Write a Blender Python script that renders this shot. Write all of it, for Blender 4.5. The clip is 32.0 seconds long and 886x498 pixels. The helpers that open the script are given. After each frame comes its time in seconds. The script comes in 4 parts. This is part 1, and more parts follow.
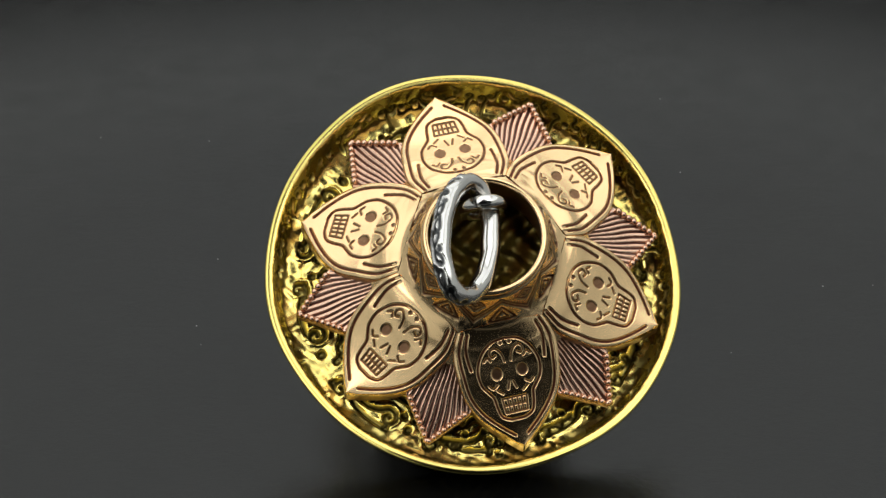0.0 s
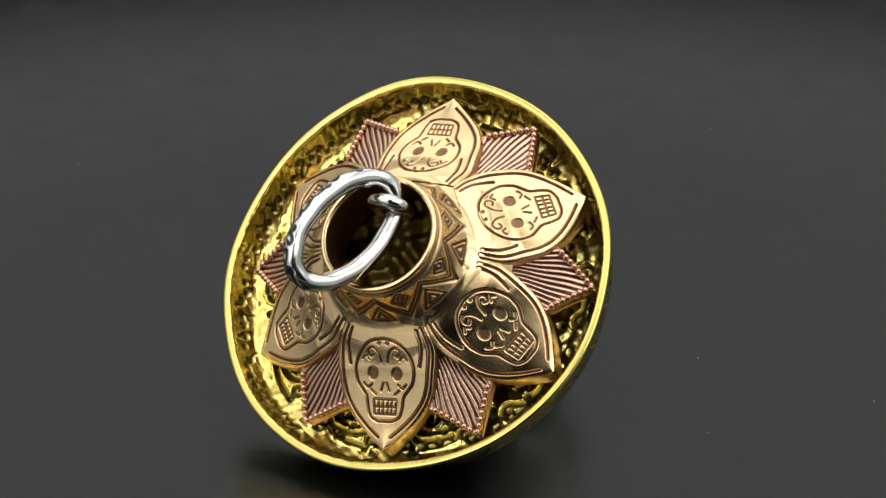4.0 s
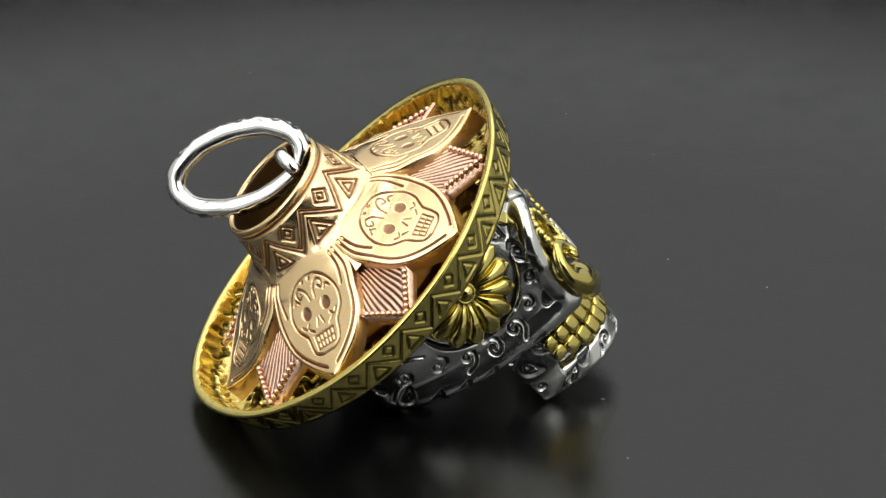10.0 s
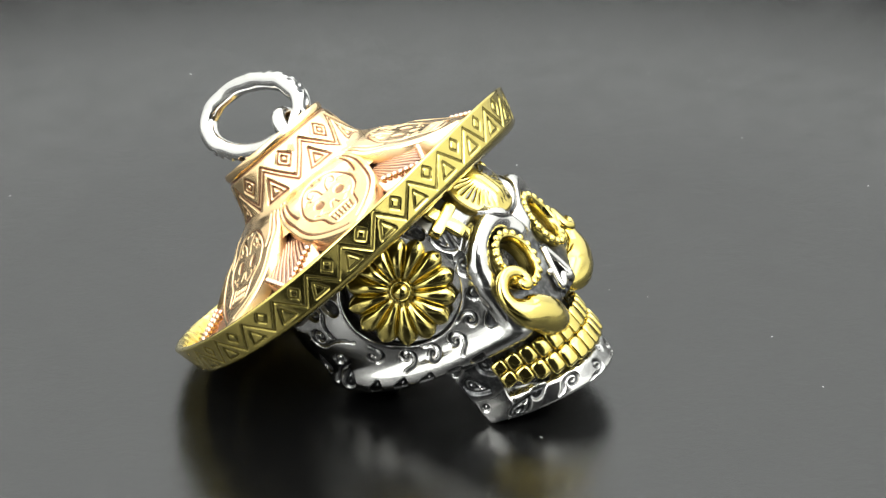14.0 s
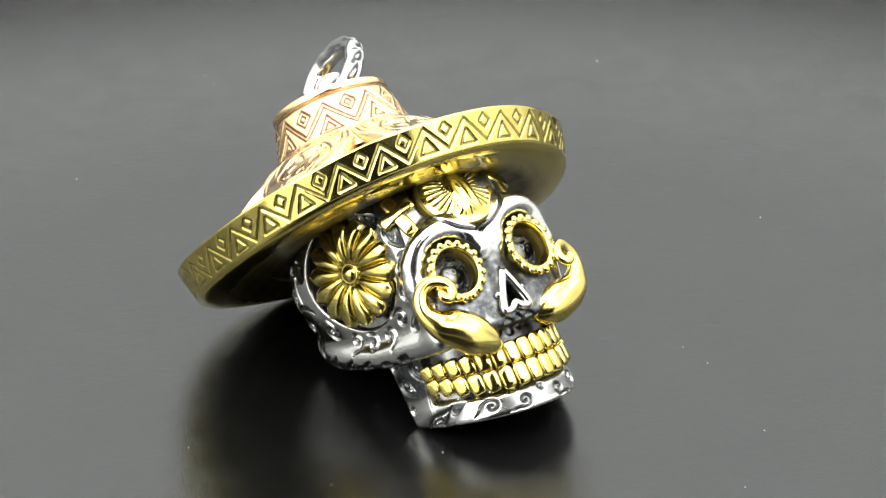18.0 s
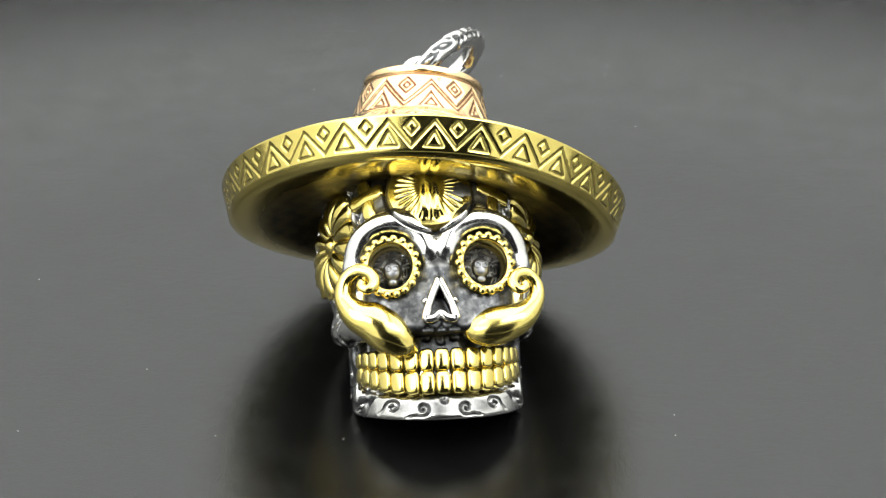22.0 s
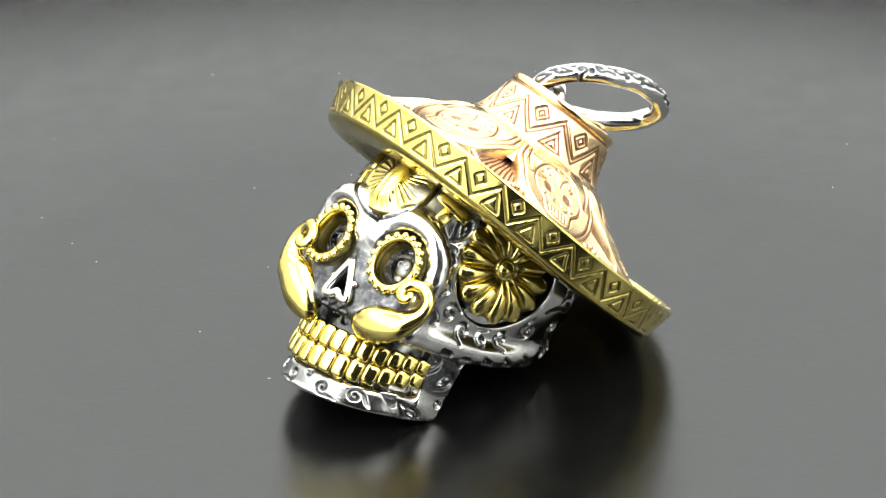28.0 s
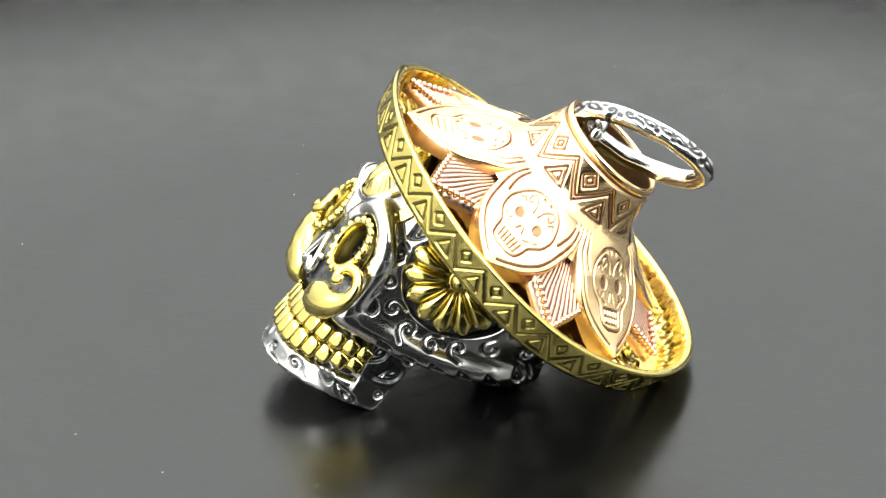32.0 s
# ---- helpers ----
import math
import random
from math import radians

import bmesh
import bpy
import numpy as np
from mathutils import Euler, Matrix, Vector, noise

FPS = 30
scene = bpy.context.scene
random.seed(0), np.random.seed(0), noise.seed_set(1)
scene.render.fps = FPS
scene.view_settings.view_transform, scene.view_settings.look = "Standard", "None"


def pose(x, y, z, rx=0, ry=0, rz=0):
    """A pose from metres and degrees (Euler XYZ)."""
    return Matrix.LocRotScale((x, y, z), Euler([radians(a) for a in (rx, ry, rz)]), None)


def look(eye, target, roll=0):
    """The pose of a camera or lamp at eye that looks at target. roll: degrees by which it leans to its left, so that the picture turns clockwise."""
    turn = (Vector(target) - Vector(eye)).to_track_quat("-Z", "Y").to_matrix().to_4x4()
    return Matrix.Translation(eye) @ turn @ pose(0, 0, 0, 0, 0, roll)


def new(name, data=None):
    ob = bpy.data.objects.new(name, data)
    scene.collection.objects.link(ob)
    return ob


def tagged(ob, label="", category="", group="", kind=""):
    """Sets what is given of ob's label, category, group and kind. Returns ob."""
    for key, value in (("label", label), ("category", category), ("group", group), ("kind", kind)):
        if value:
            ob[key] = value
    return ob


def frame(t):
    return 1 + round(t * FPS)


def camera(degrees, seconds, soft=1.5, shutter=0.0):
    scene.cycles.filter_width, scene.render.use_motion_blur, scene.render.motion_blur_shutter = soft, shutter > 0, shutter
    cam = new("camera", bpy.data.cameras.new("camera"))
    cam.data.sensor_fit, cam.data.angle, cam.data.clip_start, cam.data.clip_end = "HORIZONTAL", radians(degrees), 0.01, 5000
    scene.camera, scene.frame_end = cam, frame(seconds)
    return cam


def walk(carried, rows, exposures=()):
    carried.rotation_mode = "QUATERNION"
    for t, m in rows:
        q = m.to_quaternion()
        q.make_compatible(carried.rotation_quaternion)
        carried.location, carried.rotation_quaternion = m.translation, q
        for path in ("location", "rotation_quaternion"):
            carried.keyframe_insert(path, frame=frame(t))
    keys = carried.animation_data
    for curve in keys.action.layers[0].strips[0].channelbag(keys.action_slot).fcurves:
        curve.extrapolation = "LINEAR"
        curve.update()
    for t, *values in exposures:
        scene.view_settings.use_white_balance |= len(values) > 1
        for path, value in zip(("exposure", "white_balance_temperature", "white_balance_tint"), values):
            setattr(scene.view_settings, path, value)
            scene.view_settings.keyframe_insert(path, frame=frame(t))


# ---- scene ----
# ---- camera: a long lens that stands still before a turntable ----
cam = camera(8, 32.0, soft=1.35)
EYE, AIM = (0.0002, -0.44828, 0.23326), (0.0002, 0.0, 0.0109)
STILL = look(EYE, AIM, -0.21)
walk(cam, [(0, STILL), (32, STILL)], [(0, -0.92), (2, -0.78), (4, -0.86), (6, -0.92), (8, -0.9), (9, -0.6), (10.2, -0.32), (11, -0.06), (12.2, 0.54), (13, 0.62), (14.5, 1.0), (16.5, 1.16), (18, 1.05), (20, 0.88),
                                       (22, 0.75), (24, 0.78), (25.5, 0.83), (28, 1.2), (30, 1.22), (32, 1.06)])

# ---- light: a white cloth tent with soft boxes all round ----
world = bpy.data.worlds.new("dim_room")
scene.world = world
world.use_nodes = True
world.node_tree.nodes["Background"].inputs[0].default_value = (0.9, 0.95, 1.0, 1)
world.node_tree.nodes["Background"].inputs[1].default_value = 0.01


def area_lamp(name, m, sx, sy, watts, colour=(1, 1, 1)):
    data = bpy.data.lights.new(name, "AREA")
    data.shape, data.size, data.size_y, data.energy, data.color = "RECTANGLE", sx, sy, watts, colour
    ob = new(name, data)
    ob.matrix_world = m
    return tagged(ob, kind="structure")


COOL = (0.965, 1.0, 0.99)
area_lamp("top_lamp", look((0, 0.03, 0.82), (0, 0.031, 0)), 0.66, 0.82, 4.9, COOL)
area_lamp("back_lamp", look((0, 0.56, 0.52), (0, 0, 0.02)), 0.96, 0.46, 2.5, COOL)
area_lamp("front_lamp", look((-0.34, -0.44, 0.48), (0, 0, 0.02)), 0.36, 0.52, 2.0, COOL)
area_lamp("front_lamp", look((0.34, -0.42, 0.64), (0, 0, 0.02)), 0.36, 0.34, 1.5, COOL)
for sx in (-1, 1):
    area_lamp("side_lamp", look((sx * 0.52, -0.04, 0.41), (0, 0, 0.02)), 0.86, 0.64, 2.9, COOL)


# ---- materials ----
def nodes_of(name):
    m = bpy.data.materials.new(name)
    m.use_nodes = True
    nt = m.node_tree
    return m, nt, nt.nodes["Principled BSDF"]


def add(nt, kind, **inputs):
    n = nt.nodes.new(kind)
    for k, v in inputs.items():
        n.inputs[k.replace("_", " ")].default_value = v
    return n


def mix_colour(nt, fac, a, b):
    n = nt.nodes.new("ShaderNodeMix")
    n.data_type = "RGBA"
    for socket, v in ((n.inputs[0], fac), (n.inputs[6], a), (n.inputs[7], b)):
        if isinstance(v, bpy.types.NodeSocket):
            nt.links.new(v, socket)
        else:
            socket.default_value = v
    return n.outputs[2]


def ramp(nt, value, lo, hi, a=0.0, b=1.0):
    n = nt.nodes.new("ShaderNodeMapRange")
    n.inputs[1].default_value, n.inputs[2].default_value = lo, hi
    n.inputs[3].default_value, n.inputs[4].default_value = a, b
    nt.links.new(value, n.inputs[0])
    return n.outputs[0]


def metal(name, colour, dark, rough=0.10, rough_dark=0.45, bump=0.08, tarnish=0.25):
    """Polished cast metal; one attribute masks engraving oxide, darker tones and painted shade."""
    m, nt, p = nodes_of(name)
    at = nt.nodes.new("ShaderNodeAttribute")
    at.attribute_name = "patina_shade"
    tc = nt.nodes.new("ShaderNodeTexCoord")
    n1 = add(nt, "ShaderNodeTexNoise", Scale=420.0, Detail=3.0)
    n2 = add(nt, "ShaderNodeTexNoise", Scale=2600.0, Detail=2.0)
    for n in (n1, n2):
        nt.links.new(tc.outputs["Object"], n.inputs["Vector"])
    worn = mix_colour(nt, ramp(nt, n1.outputs[0], 0.45, 0.75, 0.0, tarnish), (*colour, 1), (*[c * 0.72 for c in colour], 1))
    grime_shade = nt.nodes.new("ShaderNodeMath")
    grime_shade.operation = "MULTIPLY"
    nt.links.new(at.outputs["Fac"], grime_shade.inputs[0])
    nt.links.new(ramp(nt, n2.outputs[0], 0.2, 0.5, 0.86, 1.0), grime_shade.inputs[1])
    nt.links.new(mix_colour(nt, grime_shade.outputs[0], worn, (*dark, 1)), p.inputs["Base Color"])
    p.inputs["Metallic"].default_value = 1.0
    rr = nt.nodes.new("ShaderNodeMix")
    nt.links.new(grime_shade.outputs[0], rr.inputs[0])
    nt.links.new(ramp(nt, n1.outputs[0], 0.3, 0.7, rough * 0.7, rough * 1.4), rr.inputs[2])
    rr.inputs[3].default_value = rough_dark
    nt.links.new(rr.outputs[0], p.inputs["Roughness"])
    b = add(nt, "ShaderNodeBump", Strength=bump, Distance=0.0002)
    nt.links.new(n1.outputs[0], b.inputs["Height"])
    b2 = add(nt, "ShaderNodeBump", Strength=bump * 0.7, Distance=0.00004)
    nt.links.new(n2.outputs[0], b2.inputs["Height"])
    nt.links.new(b.outputs[0], b2.inputs["Normal"])
    nt.links.new(b2.outputs[0], p.inputs["Normal"])
    return m


SILVER = metal("oxidised_silver", (0.72, 0.70, 0.67), (0.045, 0.046, 0.048), rough=0.15, rough_dark=0.34)
SOCKET = metal("blackened_silver", (0.33, 0.33, 0.34), (0.03, 0.03, 0.035), rough=0.32, bump=0.3)
GOLD = metal("yellow_gold", (0.68, 0.55, 0.165), (0.06, 0.04, 0.01), rough=0.13, bump=0.06)
# satin gold lifted in colour to make up for light the brim hides
LIT_FLOOR_GOLD = metal("light_lifted_satin_gold", (0.93, 0.75, 0.23), (0.07, 0.05, 0.012), rough=0.22, bump=0.08)
CAST = metal("cast_yellow_gold", (0.73, 0.59, 0.17), (0.05, 0.038, 0.012), rough=0.11, bump=0.07)
ROSE = metal("pink_gold", (0.96, 0.675, 0.36), (0.13, 0.04, 0.025), rough=0.19, bump=0.06)
COPPER = metal("copper_red_gold", (0.72, 0.46, 0.33), (0.10, 0.04, 0.03), rough=0.2)


def turntable_paint():
    m, nt, p = nodes_of("black_acrylic")
    tc = nt.nodes.new("ShaderNodeTexCoord")
    streak = add(nt, "ShaderNodeTexNoise", Scale=300.0, Detail=3.0, Roughness=0.5)
    nt.links.new(tc.outputs["Object"], streak.inputs["Vector"])
    cloud = add(nt, "ShaderNodeTexNoise", Scale=70.0, Detail=4.0)
    nt.links.new(tc.outputs["Object"], cloud.inputs["Vector"])
    fine = add(nt, "ShaderNodeTexNoise", Scale=8000.0, Detail=1.0)
    nt.links.new(tc.outputs["Object"], fine.inputs["Vector"])
    nt.links.new(mix_colour(nt, cloud.outputs[0], (0.0016, 0.0016, 0.0016, 1), (0.0026, 0.0026, 0.0025, 1)), p.inputs["Base Color"])
    nt.links.new(ramp(nt, streak.outputs[0], 0.3, 0.7, 0.17, 0.26), p.inputs["Roughness"])
    p.inputs["IOR"].default_value = 1.41
    grain = add(nt, "ShaderNodeTexNoise", Scale=1300.0, Detail=4.0, Roughness=0.6)
    nt.links.new(tc.outputs["Object"], grain.inputs["Vector"])
    b = add(nt, "ShaderNodeBump", Strength=0.35, Distance=0.00004)
    nt.links.new(fine.outputs[0], b.inputs["Height"])
    b2 = add(nt, "ShaderNodeBump", Strength=0.16, Distance=0.0001)
    nt.links.new(grain.outputs[0], b2.inputs["Height"])
    nt.links.new(b.outputs[0], b2.inputs["Normal"])
    nt.links.new(b2.outputs[0], p.inputs["Normal"])
    return m


def plain(name, colour, rough=0.8, amount=0.06, scale=40.0):
    m, nt, p = nodes_of(name)
    tc = nt.nodes.new("ShaderNodeTexCoord")
    n = add(nt, "ShaderNodeTexNoise", Scale=scale, Detail=5.0)
    nt.links.new(tc.outputs["Object"], n.inputs["Vector"])
    nt.links.new(mix_colour(nt, n.outputs[0], (*[c * (1 - amount) for c in colour], 1), (*[c * (1 + amount) for c in colour], 1)), p.inputs["Base Color"])
    p.inputs["Roughness"].default_value = rough
    b = add(nt, "ShaderNodeBump", Strength=0.15, Distance=0.0005)
    nt.links.new(n.outputs[0], b.inputs["Height"])
    nt.links.new(b.outputs[0], p.inputs["Normal"])
    return m


ACRYLIC = turntable_paint()
CLOTH = plain("white_tent_cloth", (0.70, 0.70, 0.69))
TABLE = plain("dark_table_cloth", (0.06, 0.06, 0.06), 0.9)
BLACK = plain("black_felt", (0.012, 0.012, 0.012), 0.95)
DUST = plain("pale_dust", (0.5, 0.5, 0.48), 0.9)

# ---- mesh helpers; lengths in millimetres ----
MM = 0.001


def mesh_of(name, verts, faces, patina_shade=None, smooth=True):
    me = bpy.data.meshes.new(name)
    me.from_pydata((np.asarray(verts, float) * MM).tolist(), [], faces if isinstance(faces, list) else faces.tolist())
    if smooth:
        me.polygons.foreach_set("use_smooth", [True] * len(me.polygons))
    if patina_shade is not None:
        me.attributes.new("patina_shade", "FLOAT", "POINT").data.foreach_set("value", np.asarray(patina_shade, np.float32))
    me.update()
    return me


def part(name, me, material, parent, m=None, label=""):
    """One mesh as one object under its thing or part; m is its pose in the parent, in metres."""
    if isinstance(me, tuple):
        me = mesh_of(name, *me)
    if not me.materials:
        me.materials.append(material)
    ob = new(name, me)
    ob.parent = parent
    if m is not None:
        ob.matrix_basis = m
    return tagged(ob, label)


def basis(o, x, y, z):
    """A pose in metres from an origin in millimetres and three axes."""
    m = Matrix((x, y, z)).transposed().to_4x4()
    m.translation = Vector(o) * MM
    return m


def grid_faces(nu, nv, wrap_u=False, wrap_v=False):
    iu = np.arange(nu if wrap_u else nu - 1)
    iv = np.arange(nv if wrap_v else nv - 1)
    a, b = np.meshgrid(iu, iv, indexing="ij")
    a2, b2 = (a + 1) % nu, (b + 1) % nv
    return np.stack([a * nv + b, a2 * nv + b, a2 * nv + b2, a * nv + b2], -1).reshape(-1, 4)


def dense(points, step):
    """A polyline (rows of coordinates) resampled at an even step."""
    p = np.asarray(points, float)
    seg = np.linalg.norm(np.diff(p, axis=0), axis=1)
    s = np.concatenate([[0], np.cumsum(seg)])
    q = np.linspace(0, s[-1], max(2, int(s[-1] / step) + 1))
    return np.stack([np.interp(q, s, p[:, i]) for i in range(p.shape[1])], 1)


def smooth_line(points, step):
    """A Catmull-Rom line through a few points, resampled."""
    p = np.asarray(points, float)
    p = np.vstack([2 * p[0] - p[1], p, 2 * p[-1] - p[-2]])
    t = np.linspace(0, 1, 12, endpoint=False)[:, None]
    out = []
    for i in range(1, len(p) - 2):
        a, b, c, d = p[i - 1:i + 3]
        out.append(0.5 * (2 * b + (c - a) * t + (2 * a - 5 * b + 4 * c - d) * t ** 2 + (3 * b - a - 3 * c + d) * t ** 3))
    out.append(p[-2][None])
    return dense(np.vstack(out), step)


def tube(line, radii, sides=12, squash=1.0, up=(0, 0, 1)):
    """A swept tube with closed, rounded ends; radii one for each point of the line."""
    p = np.asarray(line, float)
    r = np.asarray(radii, float)
    tg = np.gradient(p, axis=0)
    tg /= np.linalg.norm(tg, axis=1)[:, None]
    side = np.cross(tg, np.asarray(up, float))
    side /= np.linalg.norm(side, axis=1)[:, None] + 1e-9
    nor = np.cross(side, tg)
    a = np.linspace(0, 2 * np.pi, sides, endpoint=False)
    ring = side[:, None] * np.cos(a)[None, :, None] + squash * nor[:, None] * np.sin(a)[None, :, None]
    v = (p[:, None] + ring * r[:, None, None]).reshape(-1, 3)
    f = grid_faces(len(p), sides, wrap_v=True).tolist()
    n = len(v)
    v = np.vstack([v, p[0] - tg[0] * r[0] * 0.4, p[-1] + tg[-1] * r[-1] * 0.4])
    last = (len(p) - 1) * sides
    for i in range(sides):
        j = (i + 1) % sides
        f.append((n, j, i))
        f.append((n + 1, last + i, last + j))
    return v, [tuple(q) for q in f]


def lump(rx, ry, rz, e=0.6, n=10, m=14):
    """A rounded block: e = 1 is an ellipsoid, smaller is boxier."""
    u = np.linspace(-np.pi / 2, np.pi / 2, n)
    w = np.linspace(-np.pi, np.pi, m, endpoint=False)
    pw = lambda c: np.sign(c) * np.abs(c) ** e
    cu, su = pw(np.cos(u)), pw(np.sin(u))
    x = rx * cu[:, None] * pw(np.cos(w))[None]
    y = ry * cu[:, None] * pw(np.sin(w))[None]
    z = rz * np.repeat(su[:, None], m, 1)
    v = np.stack([x, y, z], -1).reshape(-1, 3)
    f = grid_faces(n, m, wrap_v=True)
    return v, f[:, ::-1]


def joined(pieces):
    """Several (verts, faces) as one."""
    vs, fs, k = [], [], 0
    for v, f in pieces:
        vs.append(np.asarray(v, float))
        fs += [tuple(int(i) + k for i in q) for q in f]
        k += len(v)
    return np.vstack(vs), fs


def near_lines(pts, lines, reach):
    """Distance of 2D points to a set of densely sampled lines, cut off at reach."""
    d = np.full(len(pts), reach)
    for ln in lines:
        lo, hi = ln.min(0) - reach, ln.max(0) + reach
        k = np.nonzero(((pts > lo) & (pts < hi)).all(1))[0]
        for c in range(0, len(k), 4000):
            kk = k[c:c + 4000]
            dd = np.sqrt(((pts[kk, None] - ln[None]) ** 2).sum(-1)).min(1)
            d[kk] = np.minimum(d[kk], dd)
    return d


def step_down(d, w):
    """1 in the middle of a groove of half width w, 0 outside it, with soft walls."""
    return np.clip(1.5 - d / w, 0, 1) ** 2 * (3 - 2 * np.clip(1.5 - d / w, 0, 1))


def revolve(profile, n, patina_shade=None):
    """A closed or open profile (r, h) turned round z."""
    p = np.asarray(profile, float)
    a = np.linspace(0, 2 * np.pi, n, endpoint=False)
    v = np.stack([p[None, :, 0] * np.cos(a)[:, None], p[None, :, 0] * np.sin(a)[:, None], np.repeat(p[None, :, 1], n, 0)], -1)
    return v.reshape(-1, 3), grid_faces(n, len(p), wrap_u=True)


def surface_net(f, lo, h):
    """The zero surface of a sampled solid (negative inside) as verts and quads."""
    ins = f < 0
    nx, ny, nz = f.shape
    tot = np.zeros((nx - 1, ny - 1, nz - 1), np.int8)
    for i in (0, 1):
        for j in (0, 1):
            for k in (0, 1):
                tot += ins[i:nx - 1 + i, j:ny - 1 + j, k:nz - 1 + k]
    cells = np.argwhere((tot > 0) & (tot < 8))
    idx = np.full(tot.shape, -1, np.int32)
    idx[tuple(cells.T)] = np.arange(len(cells))
    acc, cnt = np.zeros((len(cells), 3)), np.zeros(len(cells))
    corner = np.array([(i, j, k) for i in (0, 1) for j in (0, 1) for k in (0, 1)])
    val = [f[tuple((cells + c).T)] for c in corner]
    for p in range(8):
        for q in range(p + 1, 8):
            if np.abs(corner[p] - corner[q]).sum() != 1:
                continue
            cut = (val[p] < 0) != (val[q] < 0)
            t = val[p][cut] / (val[p][cut] - val[q][cut])
            acc[cut] += corner[p] + t[:, None] * (corner[q] - corner[p])
            cnt[cut] += 1
    v = lo + h * (cells + acc / cnt[:, None])
    quads = []
    for ax in range(3):
        o1, o2 = [(1, 2), (2, 0), (0, 1)][ax]
        s0, s1 = [slice(None)] * 3, [slice(None)] * 3
        s0[ax], s1[ax] = slice(0, -1), slice(1, None)
        e = np.argwhere(ins[tuple(s0)] != ins[tuple(s1)])
        e = e[(e[:, o1] > 0) & (e[:, o2] > 0) & (e[:, o1] < f.shape[o1] - 1) & (e[:, o2] < f.shape[o2] - 1)]
        a, b, c, d = e.copy(), e.copy(), e.copy(), e.copy()
        b[:, o1] -= 1
        c[:, o1] -= 1
        c[:, o2] -= 1
        d[:, o2] -= 1
        q = np.stack([idx[tuple(w.T)] for w in (a, b, c, d)], 1)
        flip = ins[tuple(e.T)]
        q[~flip] = q[~flip][:, ::-1]
        quads.append(q)
    return v, np.vstack(quads)


# ---- the place ----
def board(name, m, sx, sy, thick, material):
    """A flat wall of the tent."""
    bm = bmesh.new()
    bmesh.ops.create_grid(bm, x_segments=2, y_segments=2, size=0.5)
    bmesh.ops.scale(bm, vec=(sx, sy, 1), verts=bm.verts)
    ext = bmesh.ops.extrude_face_region(bm, geom=bm.faces[:])
    bmesh.ops.translate(bm, vec=(0, 0, thick), verts=[g for g in ext["geom"] if isinstance(g, bmesh.types.BMVert)])
    bmesh.ops.recalc_face_normals(bm, faces=bm.faces[:])
    me = bpy.data.meshes.new(name)
    bm.to_mesh(me)
    me.materials.append(material)
    ob = new(name, me)
    ob.matrix_world = m
    return tagged(ob, kind="structure")


board("floor", pose(0, 0.155, -0.036), 1.12, 0.87, 0.02, TABLE)
# unseen dark and white patches, added to shape what the metal mirrors
board("floor_light_block", pose(0.03, -0.43, -0.036), 0.42, 0.29, 0.02, BLACK)
board("floor_bounce_card", pose(0.40, -0.43, -0.036), 0.31, 0.29, 0.02, CLOTH)
board("floor_bounce_card", pose(-0.37, -0.43, -0.036), 0.37, 0.29, 0.02, CLOTH)
board("wall_back", look((0, 0.60, 0.42), (0, 0, 0.42)), 1.14, 0.92, -0.01, CLOTH)
board("wall_left", look((-0.56, 0.02, 0.42), (0, 0.02, 0.42)), 1.16, 0.92, -0.01, CLOTH)
board("wall_right", look((0.56, 0.02, 0.42), (0, 0.02, 0.42)), 1.16, 0.92, -0.01, CLOTH)
# the tent's front, its flap open for the camera
board("wall_front_1", look((-0.385, -0.56, 0.42), (-0.385, 1, 0.42)), 0.37, 0.92, -0.01, CLOTH)
board("wall_front_2", look((0.51, -0.56, 0.21), (0.51, 1, 0.21)), 0.12, 0.46, -0.01, CLOTH)
board("wall_front_3", look((0.34, -0.56, 0.662), (0.34, 1, 0.662)), 0.46, 0.436, -0.01, CLOTH)
board("back_light_block", look((0, 0.588, 0.015), (0, 0, 0.015)), 1.08, 0.10, -0.004, BLACK)  # added unseen black strip, hides the lit wall foot from the disc
board("ceiling", pose(0, 0.02, 0.86), 1.14, 1.18, 0.01, CLOTH)

# turntable: a black acrylic disc on a low plinth
turntable = tagged(new("turntable"), "round matte black acrylic turntable under the pendant", "turntable")
disc = revolve([(0.01, 0), (40, 0), (83, 0), (83.7, -0.3), (84, -1), (84, -4), (83.7, -4.7), (83, -5), (0.01, -5)], 128)
part("disc", disc, ACRYLIC, turntable)
part("plinth", revolve([(0.01, -5), (66, -5), (68, -7), (70, -15.5), (0.01, -15.5)], 64), BLACK, turntable, label="low black plinth")

# ---- the pendant ----
pendant = tagged(new("pendant"), "silver and gold pendant, a grinning sugar skull in a wide sombrero", "pendant")
LIFT = 10.9  # the turntable's top lies this far under the pendant's own origin


def skull_axes():
    t, w = radians(42), radians(13.4)
    a = Vector((math.cos(w), math.sin(w), 0))
    b = Vector((math.sin(w), -math.cos(w), 0))
    z = Vector((0, 0, 1))
    s = math.cos(t) * z + math.sin(t) * b
    f = -math.cos(t) * b + math.sin(t) * z
    return basis(Vector((0.99, -0.58, 0.07 + LIFT)), a, f, s)


def hat_axes():
    n = Vector((0.045, -0.708, 0.705)).normalized()
    e1 = n.cross(Vector((0, 0, 1))).normalized()
    return basis((3.0, -7.0, 1.4 + LIFT), e1, n.cross(e1), n)


SKULL, HAT = skull_axes(), hat_axes()


